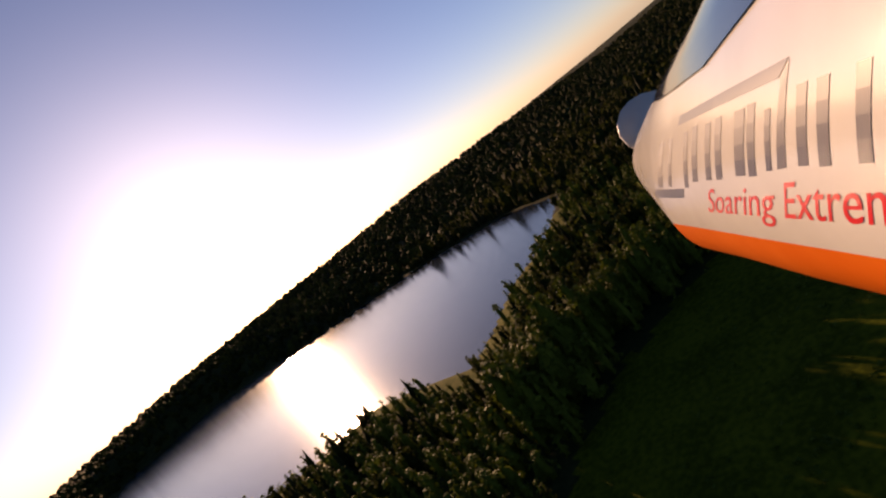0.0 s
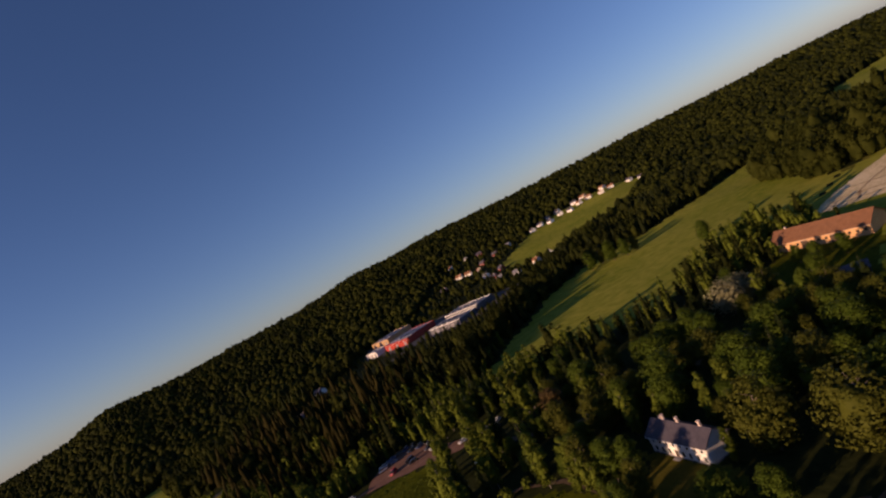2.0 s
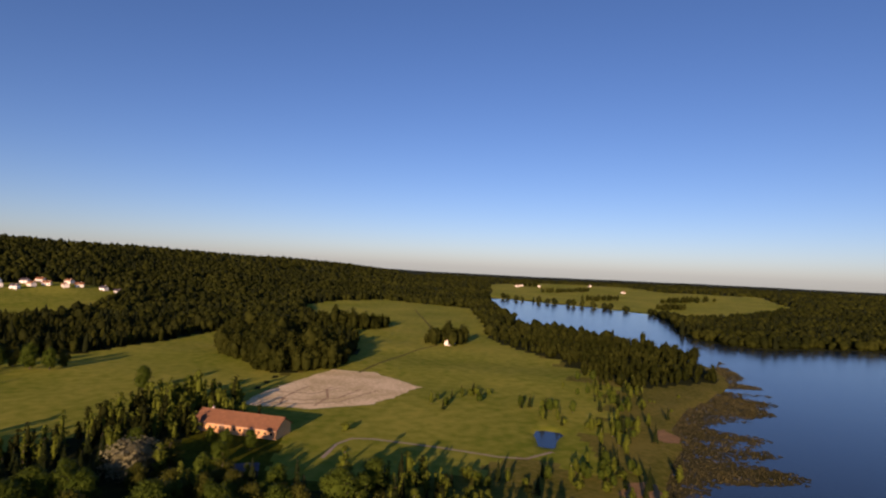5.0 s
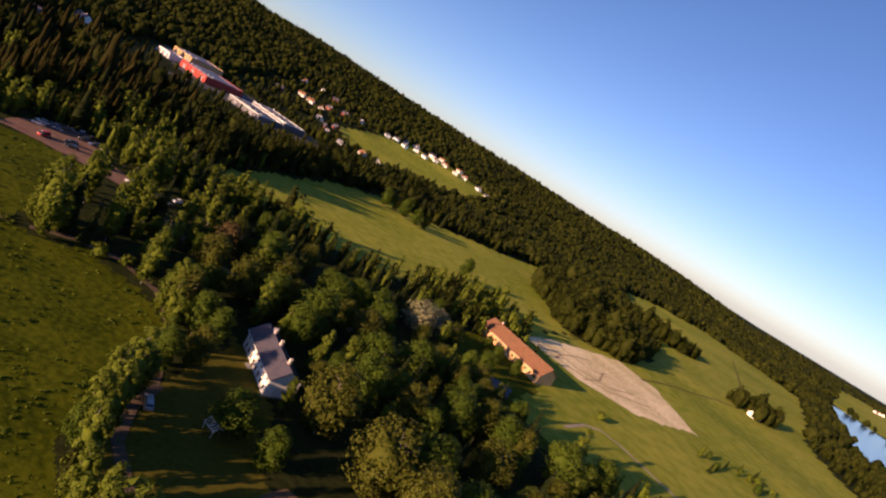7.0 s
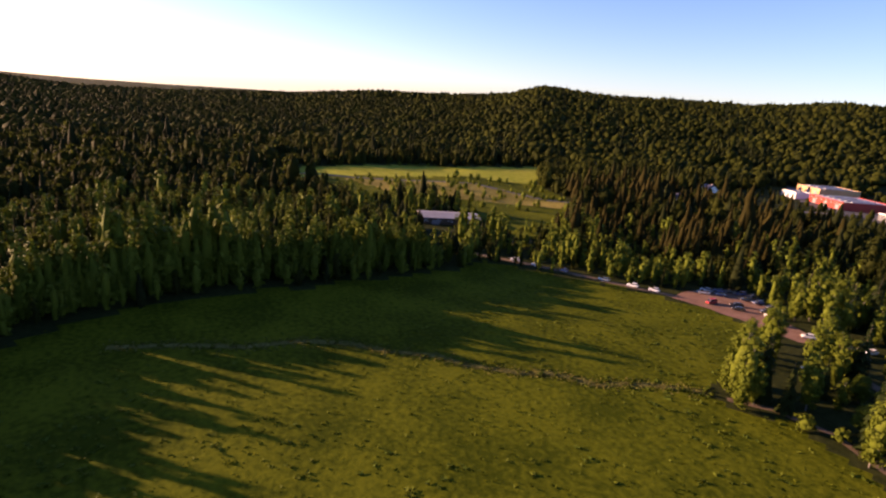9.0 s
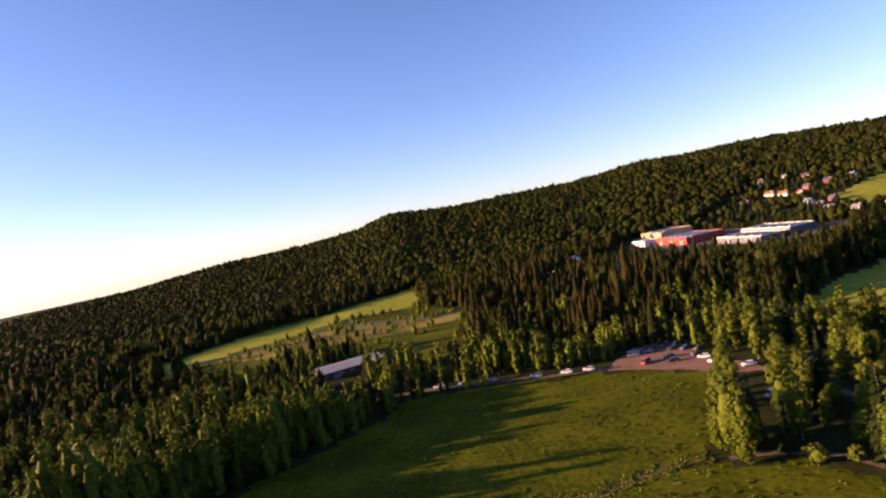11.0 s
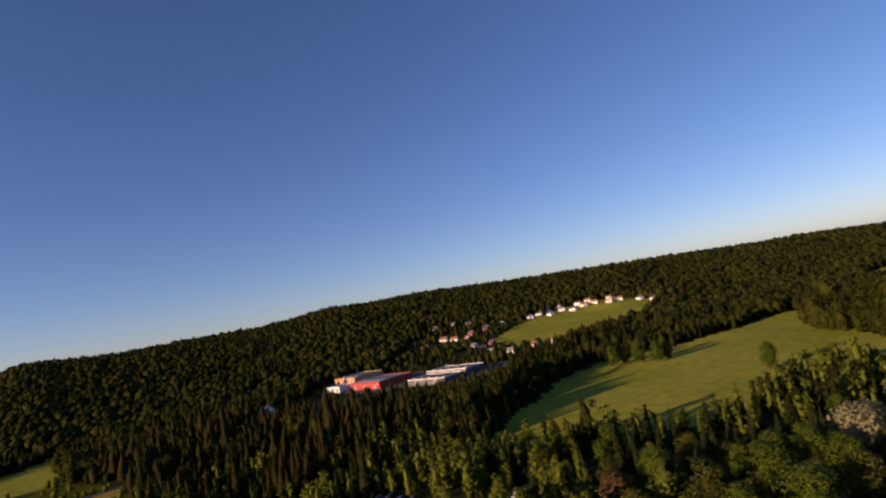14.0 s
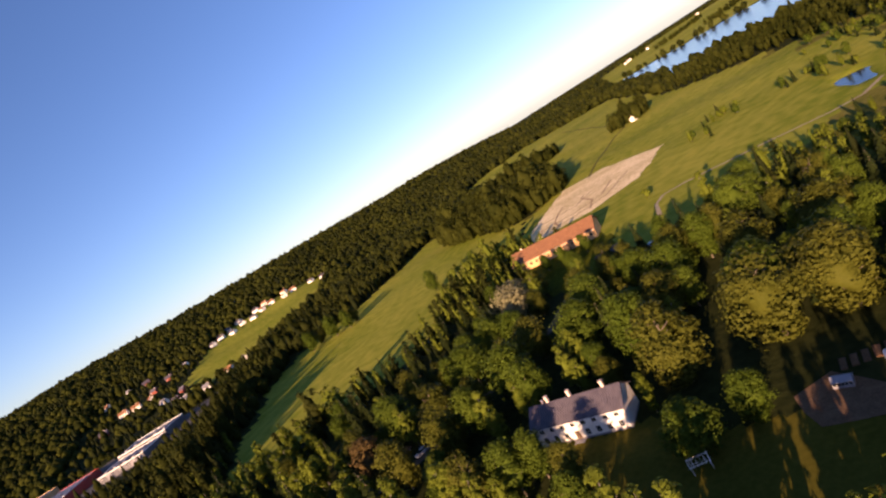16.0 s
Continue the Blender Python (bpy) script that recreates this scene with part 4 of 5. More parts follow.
def protos():
    kinds = {}
    kinds["birch"] = [make_tree("birch_tree", "tall slender birch with a yellow-green crown", full_crown(s, 17, 3.3, 0.9, 40, 2100, 0.4, FLAME, BIRCH_LEAF), trunk_mesh(s, 18, 0.2, 9, 3.5, 2.6, BIRCH_BARK)) for s in (1, 2, 3)]
    kinds["broad"] = [make_tree("broadleaf_tree", "broad leafy tree with a rounded dense crown", full_crown(s, 16, 5.4, 2.0, 84, 4200, 0.37, EGG, BROAD_LEAF), trunk_mesh(s, 16, 0.36, 10, 3, 5, BARK)) for s in (4, 5, 6)]
    kinds["olive"] = [make_tree("broadleaf_tree", "large olive-brown leafy tree with a domed crown", full_crown(s, 16, 5.6, 1.8, 84, 4200, 0.37, EGG, OLIVE_LEAF), trunk_mesh(s, 16, 0.38, 10, 3, 5, BARK)) for s in (16, 17)]
    kinds["spruce"] = [make_tree("spruce_tree", "dark pointed spruce tree", tri_mesh("crown", crown_spruce(s, 20, 3.3, 1.2, 24, 15, 3), NEEDLE), trunk_mesh(s, 20, 0.24, 0, 2, 2, BARK)) for s in (7, 8, 9)]
    kinds["pale"] = [make_tree("willow_tree", "pale grey-green willow with a wide crown", full_crown(10, 13, 5.6, 1.6, 80, 1700, 0.45, EGG, PALE_LEAF), trunk_mesh(10, 13, 0.35, 8, 3, 5, BARK))]
    kinds["copper"] = [make_tree("copper_tree", "bronze-brown leafy tree with a loose crown", full_crown(12, 13, 4.6, 1.8, 70, 1400, 0.45, EGG, RUST_LEAF), trunk_mesh(12, 13, 0.3, 8, 3, 4, BARK))]
    kinds["poplar"] = [make_tree("poplar_tree", "narrow upright poplar with a column crown", full_crown(13, 15, 1.5, 1.0, 50, 900, 0.36, FLAME, BIRCH_LEAF), trunk_mesh(13, 15, 0.2, 6, 2, 1.4, BARK))]
    kinds["shrub"] = [make_tree("shrub", "low rounded green shrub", full_crown(s, 3.2, 1.9, 0.1, 24, 320, 0.3, EGG, BIRCH_LEAF), trunk_mesh(s, 3, 0.08, 5, 0.3, 1.6, BARK)) for s in (14, 15)]
    return kinds


KINDS = protos()
USED = set()


def plant(kind, x, y, scale, turn, stretch=1.0, variant=0, label=""):
    proto = KINDS[kind][variant % len(KINDS[kind])]
    m = pose(x, y, height(x, y), 0, 0, turn)
    if proto in USED:
        ob = copy_thing(proto, m)
    else:
        ob = proto
        USED.add(proto)
    ob.matrix_basis = m
    ob.scale = (scale, scale, scale * stretch)
    if label:
        ob["label"] = label
    return ob


OPEN = [SCRUB, MEADOW, EAST_FIELD, NORTH_FIELD, VILLAGE_FIELD, WEST_FIELD, FAR_FIELD, GARDEN, BARN_YARD, WORKS_YARD, WEST_LAKE, EAST_LAKE, FAR_LAKE, POND, SAND_LOT, CAR_PARK]
ROADS = [[(-60, 196), (-34, 218), (-10, 233), (20, 248), (40, 259), (60, 262), (84, 262), (104, 246), (128, 236), (150, 238), (190, 246), (215, 262)], [(-300, 190), (-251, 250), (-215, 340), (-140, 356), (-90, 420), (-60, 560), (-20, 600)]]
FOOTPRINTS = [(90, 250, -62, 16, 8), (124, 268, 20, 8, 7), (161, 192.5, -55, 14, 8), (245, 310.5, -49.5, 25, 10), (-60, 622, -31, 38, 38), (-116, 672, -31, 30, 34), (12, 598, -31, 38, 40), (-97, 240, 66, 24, 15), (-114, 632, -30, 16, 16), (231, 258, -20, 7, 6), (160, 162.5, -35, 4, 4), (197, 272, 0, 7, 7), (195, 265, 0, 5, 6), (184, 151, 0, 13, 10)]
HOMES = [(o.matrix_basis.translation.x, o.matrix_basis.translation.y) for o in list(scene.objects) if o.parent is None and o.get("category") in ("house", "car")]


def wooded(x, y, margin=1.5):
    """Which places are free for forest trees."""
    x, y = np.asarray(x, float), np.asarray(y, float)
    ok = np.ones(x.shape, bool)
    for poly in OPEN:
        jx, jy = x + 4 * wave(x, y, 14, 6.0), y + 4 * wave(y, x, 14, 7.0)
        ok &= ~inside(poly, jx, jy) & ~inside(poly, x, y)
    for line in ROADS:
        for (x0, y0), (x1, y1) in zip(line, line[1:]):
            dx, dy = x1 - x0, y1 - y0
            s = np.clip(((x - x0) * dx + (y - y0) * dy) / (dx * dx + dy * dy), 0, 1)
            ok &= np.hypot(x - x0 - s * dx, y - y0 - s * dy) > 4.5
    for cx, cy, turn, hx, hy in FOOTPRINTS:
        c, s = math.cos(radians(-turn)), math.sin(radians(-turn))
        lx, ly = (x - cx) * c - (y - cy) * s, (x - cx) * s + (y - cy) * c
        ok &= ~((abs(lx) < hx) & (abs(ly) < hy))
    for hx, hy in HOMES:
        ok &= np.hypot(x - hx, y - hy) > (9 if hy > 300 else 3.5)
    # no forest in the marsh, and scrubby clearings beside the west road
    ok &= ~((x > 285) & (x < 640) & (y > 105) & (y < 440) & ~inside(EAST_WOOD, x, y))
    marsh = (x > -250) & (x < -120) & (y > 250) & (y < 380)
    # reeds along the near shore of the west lake
    ok &= ~((edge_distance(WEST_LAKE, x, y) < 13 + 8 * wave(x, y, 16, 7.5)) & (np.hypot(x - 140, y - 75) < 340))
    # a clearing before the storage hall and the west field
    ok &= ~((x > -118) & (x < -52) & (y > 196) & (y < 240) & (wave(x, y, 14, 2.0) > -0.25))
    ok &= ~((x > -262) & (x < -205) & (y > 190) & (y < 300))
    return ok & ~(marsh & (wave(x, y, 30, 8.0) > -0.25))


def jittered(rng, x0, x1, y0, y1, step):
    gx, gy = np.meshgrid(np.arange(x0, x1, step), np.arange(y0, y1, step))
    gx, gy = gx.ravel() + rng.uniform(-0.42, 0.42, gx.size) * step, gy.ravel() + rng.uniform(-0.42, 0.42, gy.size) * step
    return gx, gy


def near_zone(x, y):
    """The stretch of wood beside the meadow, the house and the barn, whose trees stand singly."""
    return (x > -24) & (x < 262) & ((y > 165) | ((x > 168) & (y > 118))) & (y < 300) & (np.hypot(x - 150, y - 165) < 148)


def species(rng, x, y):
    """Kind and size of the tree that grows at a place."""
    p = rng.uniform()
    dark = float(wave(np.array(x), np.array(y), 40, 9.0))
    if y > 276 and 36 < x < 104:
        return ("spruce" if p < 0.35 else "birch"), rng.uniform(0.75, 1.1)
    if x < -10 or (y > 262 and x < 75):
        return ("spruce" if p < 0.4 + 0.35 * dark else "birch"), rng.uniform(0.5, 0.8)
    if y > 272 and 130 < x < 190:
        return ("spruce" if p < 0.8 else "birch"), rng.uniform(0.5, 0.75)
    if y > 290 and 150 < x < 240:
        return ("spruce" if p < 0.4 else "broad"), rng.uniform(0.4, 0.65)
    if x < 122:
        kind = "birch" if p < 0.66 else "broad" if p < 0.82 else "olive" if p < 0.9 else "spruce"
        return kind, rng.uniform(0.42, 0.62) if kind in ("broad", "olive") else rng.uniform(0.5, 1.0)
    kind = "broad" if p < 0.4 else "olive" if p < 0.58 else "birch" if p < 0.85 else "spruce"
    return kind, rng.uniform(0.55, 0.85) if kind in ("broad", "olive") else rng.uniform(0.5, 0.8)


# the large trees round the house and the barn: kind, place, half width, height
GREAT_TREES = [
    ("broad", 163, 221, 7.4, 15), ("olive", 178, 179, 7.0, 17), ("broad", 163, 164.5, 4.9, 9.5), ("olive", 194, 169, 7.8, 17), ("olive", 203, 160, 7.4, 16), ("broad", 196, 225, 6.4, 15), ("broad", 183, 196, 6.0, 16),
    ("broad", 210, 206, 6.2, 14), ("olive", 197, 199, 5.6, 13), ("broad", 184, 216, 6.3, 14), ("olive", 178, 232, 5.6, 13), ("broad", 163, 249, 6.0, 13), ("pale", 195, 272, 7.4, 13), ("pale", 202, 280, 5.6, 11), ("broad", 172, 160, 3.6, 9),
    ("olive", 222, 193, 6.2, 13), ("broad", 246, 212, 6.6, 14), ("broad", 262, 220, 5.2, 12), ("broad", 226, 274, 3.6, 8), ("olive", 140, 222, 5.2, 14), ("olive", 128, 226, 5.2, 13), ("copper", 124, 244, 5.0, 12), ("broad", 137, 252, 6.0, 14),
    ("olive", 146, 240, 5.4, 13), ("broad", 205, 178, 6.4, 14), ("broad", 214, 166, 6.4, 14), ("olive", 204, 240, 5.4, 12), ("broad", 212, 222, 5.0, 12), ("broad", 170, 264, 5.0, 11), ("broad", 182, 250, 5.2, 12), ("olive", 230, 178, 6.0, 13),
]


def near_woods():
    rng = np.random.default_rng(21)
    for kind, x, y, wide, tall in GREAT_TREES:
        proto_wide, proto_tall = {"broad": (5.4, 16), "olive": (5.6, 16), "pale": (5.6, 13), "copper": (4.6, 13)}[kind]
        scale = wide / proto_wide
        label = "round bright green garden tree by the lawn" if (x, y) == (163, 164.5) else ""
        plant(kind, x, y, scale, float(rng.uniform(0, 360)), tall / (proto_tall * scale), int(rng.integers(0, 3)), label)
    gx, gy = jittered(rng, -30, 270, 112, 305, 6.9)
    keep = wooded(gx, gy) & near_zone(gx, gy)
    keep &= rng.uniform(size=gx.size) > np.where(gx < 125, 0.25, 0.3)
    for _, x, y, wide, _ in GREAT_TREES:
        keep &= np.hypot(gx - x, gy - y) > wide * 0.75 + 2.2
    for x, y in zip(gx[keep], gy[keep]):
        kind, s = species(rng, float(x), float(y))
        plant(kind, float(x), float(y), float(s), float(rng.uniform(0, 360)), float(rng.uniform(0.85, 1.12)), int(rng.integers(0, 3)))


near_woods()
for kind, x, y, s in (
    ("poplar", 206, 238, 1.0), ("poplar", 167, 300, 0.8), ("birch", 96, 199, 1.05), ("birch", 92, 203, 1.1), ("birch", 89, 210, 1.05), ("birch", 84, 230, 0.95), ("birch", 97, 229, 1.0), ("shrub", 108, 203, 1.2), ("shrub", 114, 206, 1.0), ("broad", 218, 408, 0.85),
    ("broad", 236, 380, 0.75), ("broad", 148, 500, 0.9), ("olive", 157, 506, 0.8), ("broad", 166, 494, 1.0), ("broad", 176, 488, 0.85), ("olive", 184, 496, 0.7), ("shrub", 285, 290, 1.2), ("broad", 240, 283, 0.5), ("broad", 232, 288, 0.5), ("broad", 228, 296, 0.45)):
    plant(kind, x, y, s, (x * 37 + y * 11) % 360, 1.0, int(x) % 3)

# the double row that screens the garden from the meadow
rng = np.random.default_rng(31)
SCREEN = [(128, 201), (137, 189), (141.5, 174), (142.5, 158), (145, 146), (151, 135), (160, 127)]
for (x0, y0), (x1, y1) in zip(SCREEN, SCREEN[1:]):
    n = int(math.hypot(x1 - x0, y1 - y0) / 4.6) + 1
    for k in range(n):
        u = (k + rng.uniform(0.1, 0.9)) / n
        kind = "birch" if rng.uniform() < 0.88 else "broad"
        low = 0.5 if 166 < y0 + (y1 - y0) * u < 192 else 1.0
        plant(kind, x0 + (x1 - x0) * u + rng.uniform(-1.8, 1.8), y0 + (y1 - y0) * u + rng.uniform(-1.8, 1.8), float(rng.uniform(0.55, 0.92)) * (0.8 if kind == "broad" else 1) * low, float(rng.uniform(0, 360)), 1.0, int(k))

# a weedy ditch across the meadow and shrubs in the marsh
rng = np.random.default_rng(5)
DITCH = [(8, 74), (13, 90), (20, 104), (22, 118), (28, 129), (36, 136), (44, 147), (51, 151), (60, 161), (64, 169), (73, 175), (78, 187), (87, 198)]
for (x0, y0), (x1, y1) in zip(DITCH, DITCH[1:]):
    for k in range(max(3, int(math.hypot(x1 - x0, y1 - y0) / 0.95))):
        u = rng.uniform()
        plant("shrub", x0 + (x1 - x0) * u + rng.normal() * 1.5, y0 + (y1 - y0) * u + rng.normal() * 1.5, float(rng.uniform(0.12, 0.32)), float(rng.uniform(0, 360)), 0.7, k)
sx, sy = rng.uniform(290, 510, 190), rng.uniform(110, 400, 190)
free = inside(MARSH, sx, sy) & ~inside(SAND_LOT, sx, sy) & ~inside(POND, sx, sy)
for x, y in zip(sx[free], sy[free]):
    plant("shrub", float(x), float(y), float(rng.uniform(0.35, 1.25)), float(rng.uniform(0, 360)), float(rng.uniform(0.7, 1.2)), int(x))
# small trees in a loose line from the wood to the pond
LINE = [(512, 305), (470, 278), (440, 245), (402, 232), (376, 200), (345, 178), (318, 150)]
for (x0, y0), (x1, y1) in zip(LINE, LINE[1:]):
    for k in range(7):
        u = rng.uniform()
        plant("birch" if k % 3 else "spruce", x0 + (x1 - x0) * u + rng.normal() * 7, y0 + (y1 - y0) * u + rng.normal() * 7, float(rng.uniform(0.25, 0.5)), float(rng.uniform(0, 360)), 1.0, k)
for cx, cy, rx, ry, n in ((440, 268, 22, 10, 16), (408, 236, 14, 12, 12), (396, 282, 12, 8, 9), (350, 196, 18, 10, 14), (372, 318, 26, 14, 14), (330, 200, 16, 8, 10), (466, 290, 14, 16, 14), (385, 262, 5, 8, 6), (300, 212, 16, 8, 9)):
    for k in range(n):
        kind = ("shrub", "broad", "birch", "spruce")[int(rng.integers(0, 4))]
        size = {"shrub": rng.uniform(0.8, 1.5), "broad": rng.uniform(0.22, 0.42), "birch": rng.uniform(0.25, 0.45), "spruce": rng.uniform(0.25, 0.42)}[kind]
        plant(kind, cx + rng.normal() * rx * 0.6, cy + rng.normal() * ry * 0.6, float(size), float(rng.uniform(0, 360)), 1.0, k)
for x, y, s in ((398, 273, 0.45), (409, 266, 0.4), (405, 275, 0.35), (478, 324, 0.4), (488, 318, 0.45), (376, 306, 0.35)):
    plant("broad", x, y, s, x * 13 % 360, 1.0, int(y))


# ---- far woods, too many to count ----
def merged_woods(name, xs, ys, kinds, mat, label, seed, scale=(0.66, 1.18)):
    rng = np.random.default_rng(seed)
    pick = rng.integers(0, len(kinds), len(xs))
    zs = terrain(xs, ys)
    # stands of taller and lower trees
    distant = np.hypot(xs - 140, ys - 75) > 660
    stand = (1 + np.where(distant, 0.12, 0.27) * wave(xs, ys, 28, 3.3)) * np.where((rng.uniform(size=len(xs)) < 0.07) & (np.hypot(xs - 140, ys - 75) < 660), 1.45, 1.0)
    stand = stand * np.where(inside(EAST_WOOD, xs, ys), 0.74, 1.0) * np.where((xs > -150) & (xs < 80) & (ys > 470) & (ys < 650), 0.6, 1.0) * np.where((xs > -100) & (xs < 125) & (ys > 660) & (ys < 1000), 0.62, 1.0)
    points, faces, count = [], [], 0
    for k, (pts, tris) in enumerate(kinds):
        sel = np.nonzero(pick == k)[0]
        if not len(sel):
            continue
        a, s, h = rng.uniform(0, 2 * np.pi, len(sel)), np.where(distant[sel], rng.uniform(0.8, 1.04, len(sel)), rng.uniform(*scale, len(sel))) * stand[sel], rng.uniform(0.82, 1.15, len(sel))
        c, d = np.cos(a) * s, np.sin(a) * s
        p = np.repeat(pts[None].astype(np.float32), len(sel), 0)
        x = p[..., 0] * c[:, None] - p[..., 1] * d[:, None] + xs[sel][:, None]
        y = p[..., 0] * d[:, None] + p[..., 1] * c[:, None] + ys[sel][:, None]
        z = p[..., 2] * (s * h)[:, None] + zs[sel][:, None]
        points.append(np.stack([x, y, z], -1).reshape(-1, 3))
        faces.append((tris[None] + (count + np.arange(len(sel)) * len(pts))[:, None, None]).reshape(-1, 3))
        count += len(sel) * len(pts)
    ob = new(name, shell_mesh(name, np.concatenate(points), np.concatenate(faces), mat))
    return tagged(ob, label, "forest", kind="stuff")


def far_woods():
    rng = np.random.default_rng(77)
    bands = (("close", 4.9, 0, 320), ("mid", 7.2, 320, 660), ("far", 9.6, 660, 1500), ("remote", 22.0, 1500, 3000))
    for band, step, r0, r1 in bands:
        gx, gy = jittered(rng, 140 - r1, 140 + r1, 75 - r1, 75 + r1, step)
        dx, dy = gx - 140, gy - 75
        r, yaw = np.hypot(dx, dy), np.degrees(np.arctan2(-dx, dy))
        seen = (yaw > -92) & (yaw < 168) | (r < 200)
        brow = np.interp(yaw, [q[0] for q in RIDGE_AT], [q[1] for q in RIDGE_AT])
        keep = (r >= r0) & (r < r1) & seen & (r < 1.08 * brow)
        keep &= (yaw < 95) | (r < 660) | (rng.uniform(size=gx.size) < 0.48)
        gx, gy = gx[keep], gy[keep]
        keep = wooded(gx, gy) & ~near_zone(gx, gy)
        # gaps, and the gardens of the village
        keep &= rng.uniform(size=gx.size) > np.clip(0.12 + 0.25 * wave(gx, gy, 22, 5.5), 0, 1)
        keep &= ~((gx > -95) & (gx < 120) & (gy > 690) & (gy < 1000) & (rng.uniform(size=gx.size) < 0.48))
        # low growth on the near side of the works
        keep &= ~((gx > -150) & (gx < 70) & (gy > 510) & (gy < 650) & (rng.uniform(size=gx.size) < 0.65))
        gx, gy = gx[keep], gy[keep]
        spruce = rng.uniform(size=gx.size) < (0.06 if band == "close" else 0.18) + (0.25 if band == "close" else 0.4) * wave(gx, gy, 90, 1.5)
        if band == "close":
            leafy = [with_leaves(crown_hull(s, 9.4, 1.0, 0.4, 5, 5, FLAME, 0.35), crown_broad(s, 10.5, 2.2, 0.5, 20, 132, 0.52, FLAME)) for s in (25, 26, 27, 28)]
            leafy += [with_leaves(crown_hull(s, 7.8, 1.3, 0.3, 5, 5, EGG, 0.35), crown_broad(s, 9.0, 2.9, 0.5, 20, 140, 0.57, EGG)) for s in (21, 22)]
            needle = [with_leaves(crown_hull(s, 11.2, 1.5, 0.4, 6, 5, CONE), crown_spruce(s, 11.8, 2.3, 0.4, 10, 9, 1)) for s in (29, 30, 31)]
        elif band == "mid":
            leafy = [with_leaves(crown_hull(s, 11.2, 2.6, 0.6, 5, 5, FLAME, 0.3), crown_broad(s, 11.8, 3.9, 0.6, 22, 54, 0.75, FLAME)) for s in (31, 32, 33, 34)]
            leafy += [with_leaves(crown_hull(s, 9.6, 3.2, 0.6, 6, 5, EGG, 0.3), crown_broad(s, 10.5, 5.0, 0.6, 22, 54, 0.8, EGG)) for s in (38, 39)]
            needle = [crown_hull(s, 14, 2.8, 0.5, 6, 5, CONE, 0.3) for s in (35, 36, 37)]
        elif band == "far":
            leafy = [crown_hull(s, 12.5, 7.3, 0.0, 5, 4, EGG, 0.3) for s in (41, 42, 43)] + [crown_hull(s, 14.0, 6.3, 0.0, 5, 4, FLAME, 0.3) for s in (47, 48)]
            needle = [crown_hull(s, 15.5, 4.9, 0.0, 5, 4, CONE, 0.28) for s in (44, 45, 46)]
        else:
            leafy = [crown_hull(s, 12, 11.0, -2.0, 5, 3, EGG, 0.3) for s in (51, 52)]
            needle = [crown_hull(s, 14, 10.0, -2.0, 5, 3, CONE, 0.3) for s in (53, 54)]
        pine = np.zeros(gx.size, bool)
        if band in ("close", "mid"):
            pine = inside(PINE_STAND, gx, gy) & (rng.uniform(size=gx.size) < 0.38)
            spruce &= ~pine
        light = ~spruce & ~pine & (rng.uniform(size=gx.size) < {"close": 0.72, "mid": 0.42}.get(band, 0.62) + 0.45 * wave(gx, gy, 48, 6.5))
        east = inside(EAST_WOOD, gx, gy)
        light, spruce = light | east, spruce & ~east
        deep = ~spruce & ~light & ~pine
        if pine.any():
            merged_woods("woods", gx[pine], gy[pine], needle, WOODS_PINE, "reddish-brown pine wood heavy with cones", 67, (1.0, 1.5))
        merged_woods("woods", gx[light], gy[light], leafy, BIRCH_LEAF if band == "close" else WOODS_BIRCH, "yellow-green leafy woods reaching over the hills", 61)
        merged_woods("woods", gx[deep], gy[deep], leafy, WOODS_MIXED, "deep green leafy woods reaching over the hills", 64)
        merged_woods("woods", gx[spruce], gy[spruce], needle, WOODS_SPRUCE, "dark spruce woods reaching over the hills", 62)
    # scattered growth in the scrub before the west field
    gx, gy = jittered(rng, -330, -40, 195, 410, 7.5)
    keep = inside(SCRUB, gx, gy) & ~inside(WEST_FIELD, gx, gy) & (rng.uniform(size=gx.size) < 0.45 + 0.45 * wave(gx, gy, 20, 4.4)) & (np.hypot(gx + 99, gy - 243) > 22)
    low_growth = [with_leaves(crown_hull(s, 4.6, 1.6, 0.1, 6, 5, EGG, 0.3), crown_broad(s, 5.2, 2.8, 0.2, 30, 90, 0.55, EGG)) for s in (71, 72, 73)]
    merged_woods("scrub", gx[keep], gy[keep], low_growth, BIRCH_LEAF, "scattered young birches and bushes in rough grass", 65, (0.25, 0.95))
    # a dense taller belt along the west edge of the meadow
    edge = [(-27, 188), (-27, 150), (-28, 95), (-16, 54), (8, 34), (32, 6), (58, -6)]
    bx, by = [], []
    for (x0, y0), (x1, y1) in zip(edge, edge[1:]):
        long = math.hypot(x1 - x0, y1 - y0)
        n = int(long / 0.4)
        u, v = rng.uniform(0, 1, n), rng.uniform(0, 13, n)
        bx.append(x0 + (x1 - x0) * u - (y0 - y1) / long * v)
        by.append(y0 + (y1 - y0) * u - (x1 - x0) / long * v)
    belt = [with_leaves(crown_hull(s, 12.6, 1.35, 0.3, 5, 5, FLAME, 0.35), crown_broad(s, 13.6, 2.4, 0.8, 24, 220, 0.5, FLAME)) for s in (81, 82, 83, 84)]
    merged_woods("woods", np.concatenate(bx), np.concatenate(by), belt, BIRCH_LEAF, "dense belt of young birches along the meadow", 66, (1.0, 1.24))
    # tall trees along the west end of the north field
    n = 90
    u, v = rng.uniform(0, 1, n), rng.uniform(0, 16, n)
    hx, hy = np.interp(u, [0, 0.3, 0.65, 1], [72, 76, 90, 104]) - v, np.interp(u, [0, 0.3, 0.65, 1], [340, 390, 450, 505])
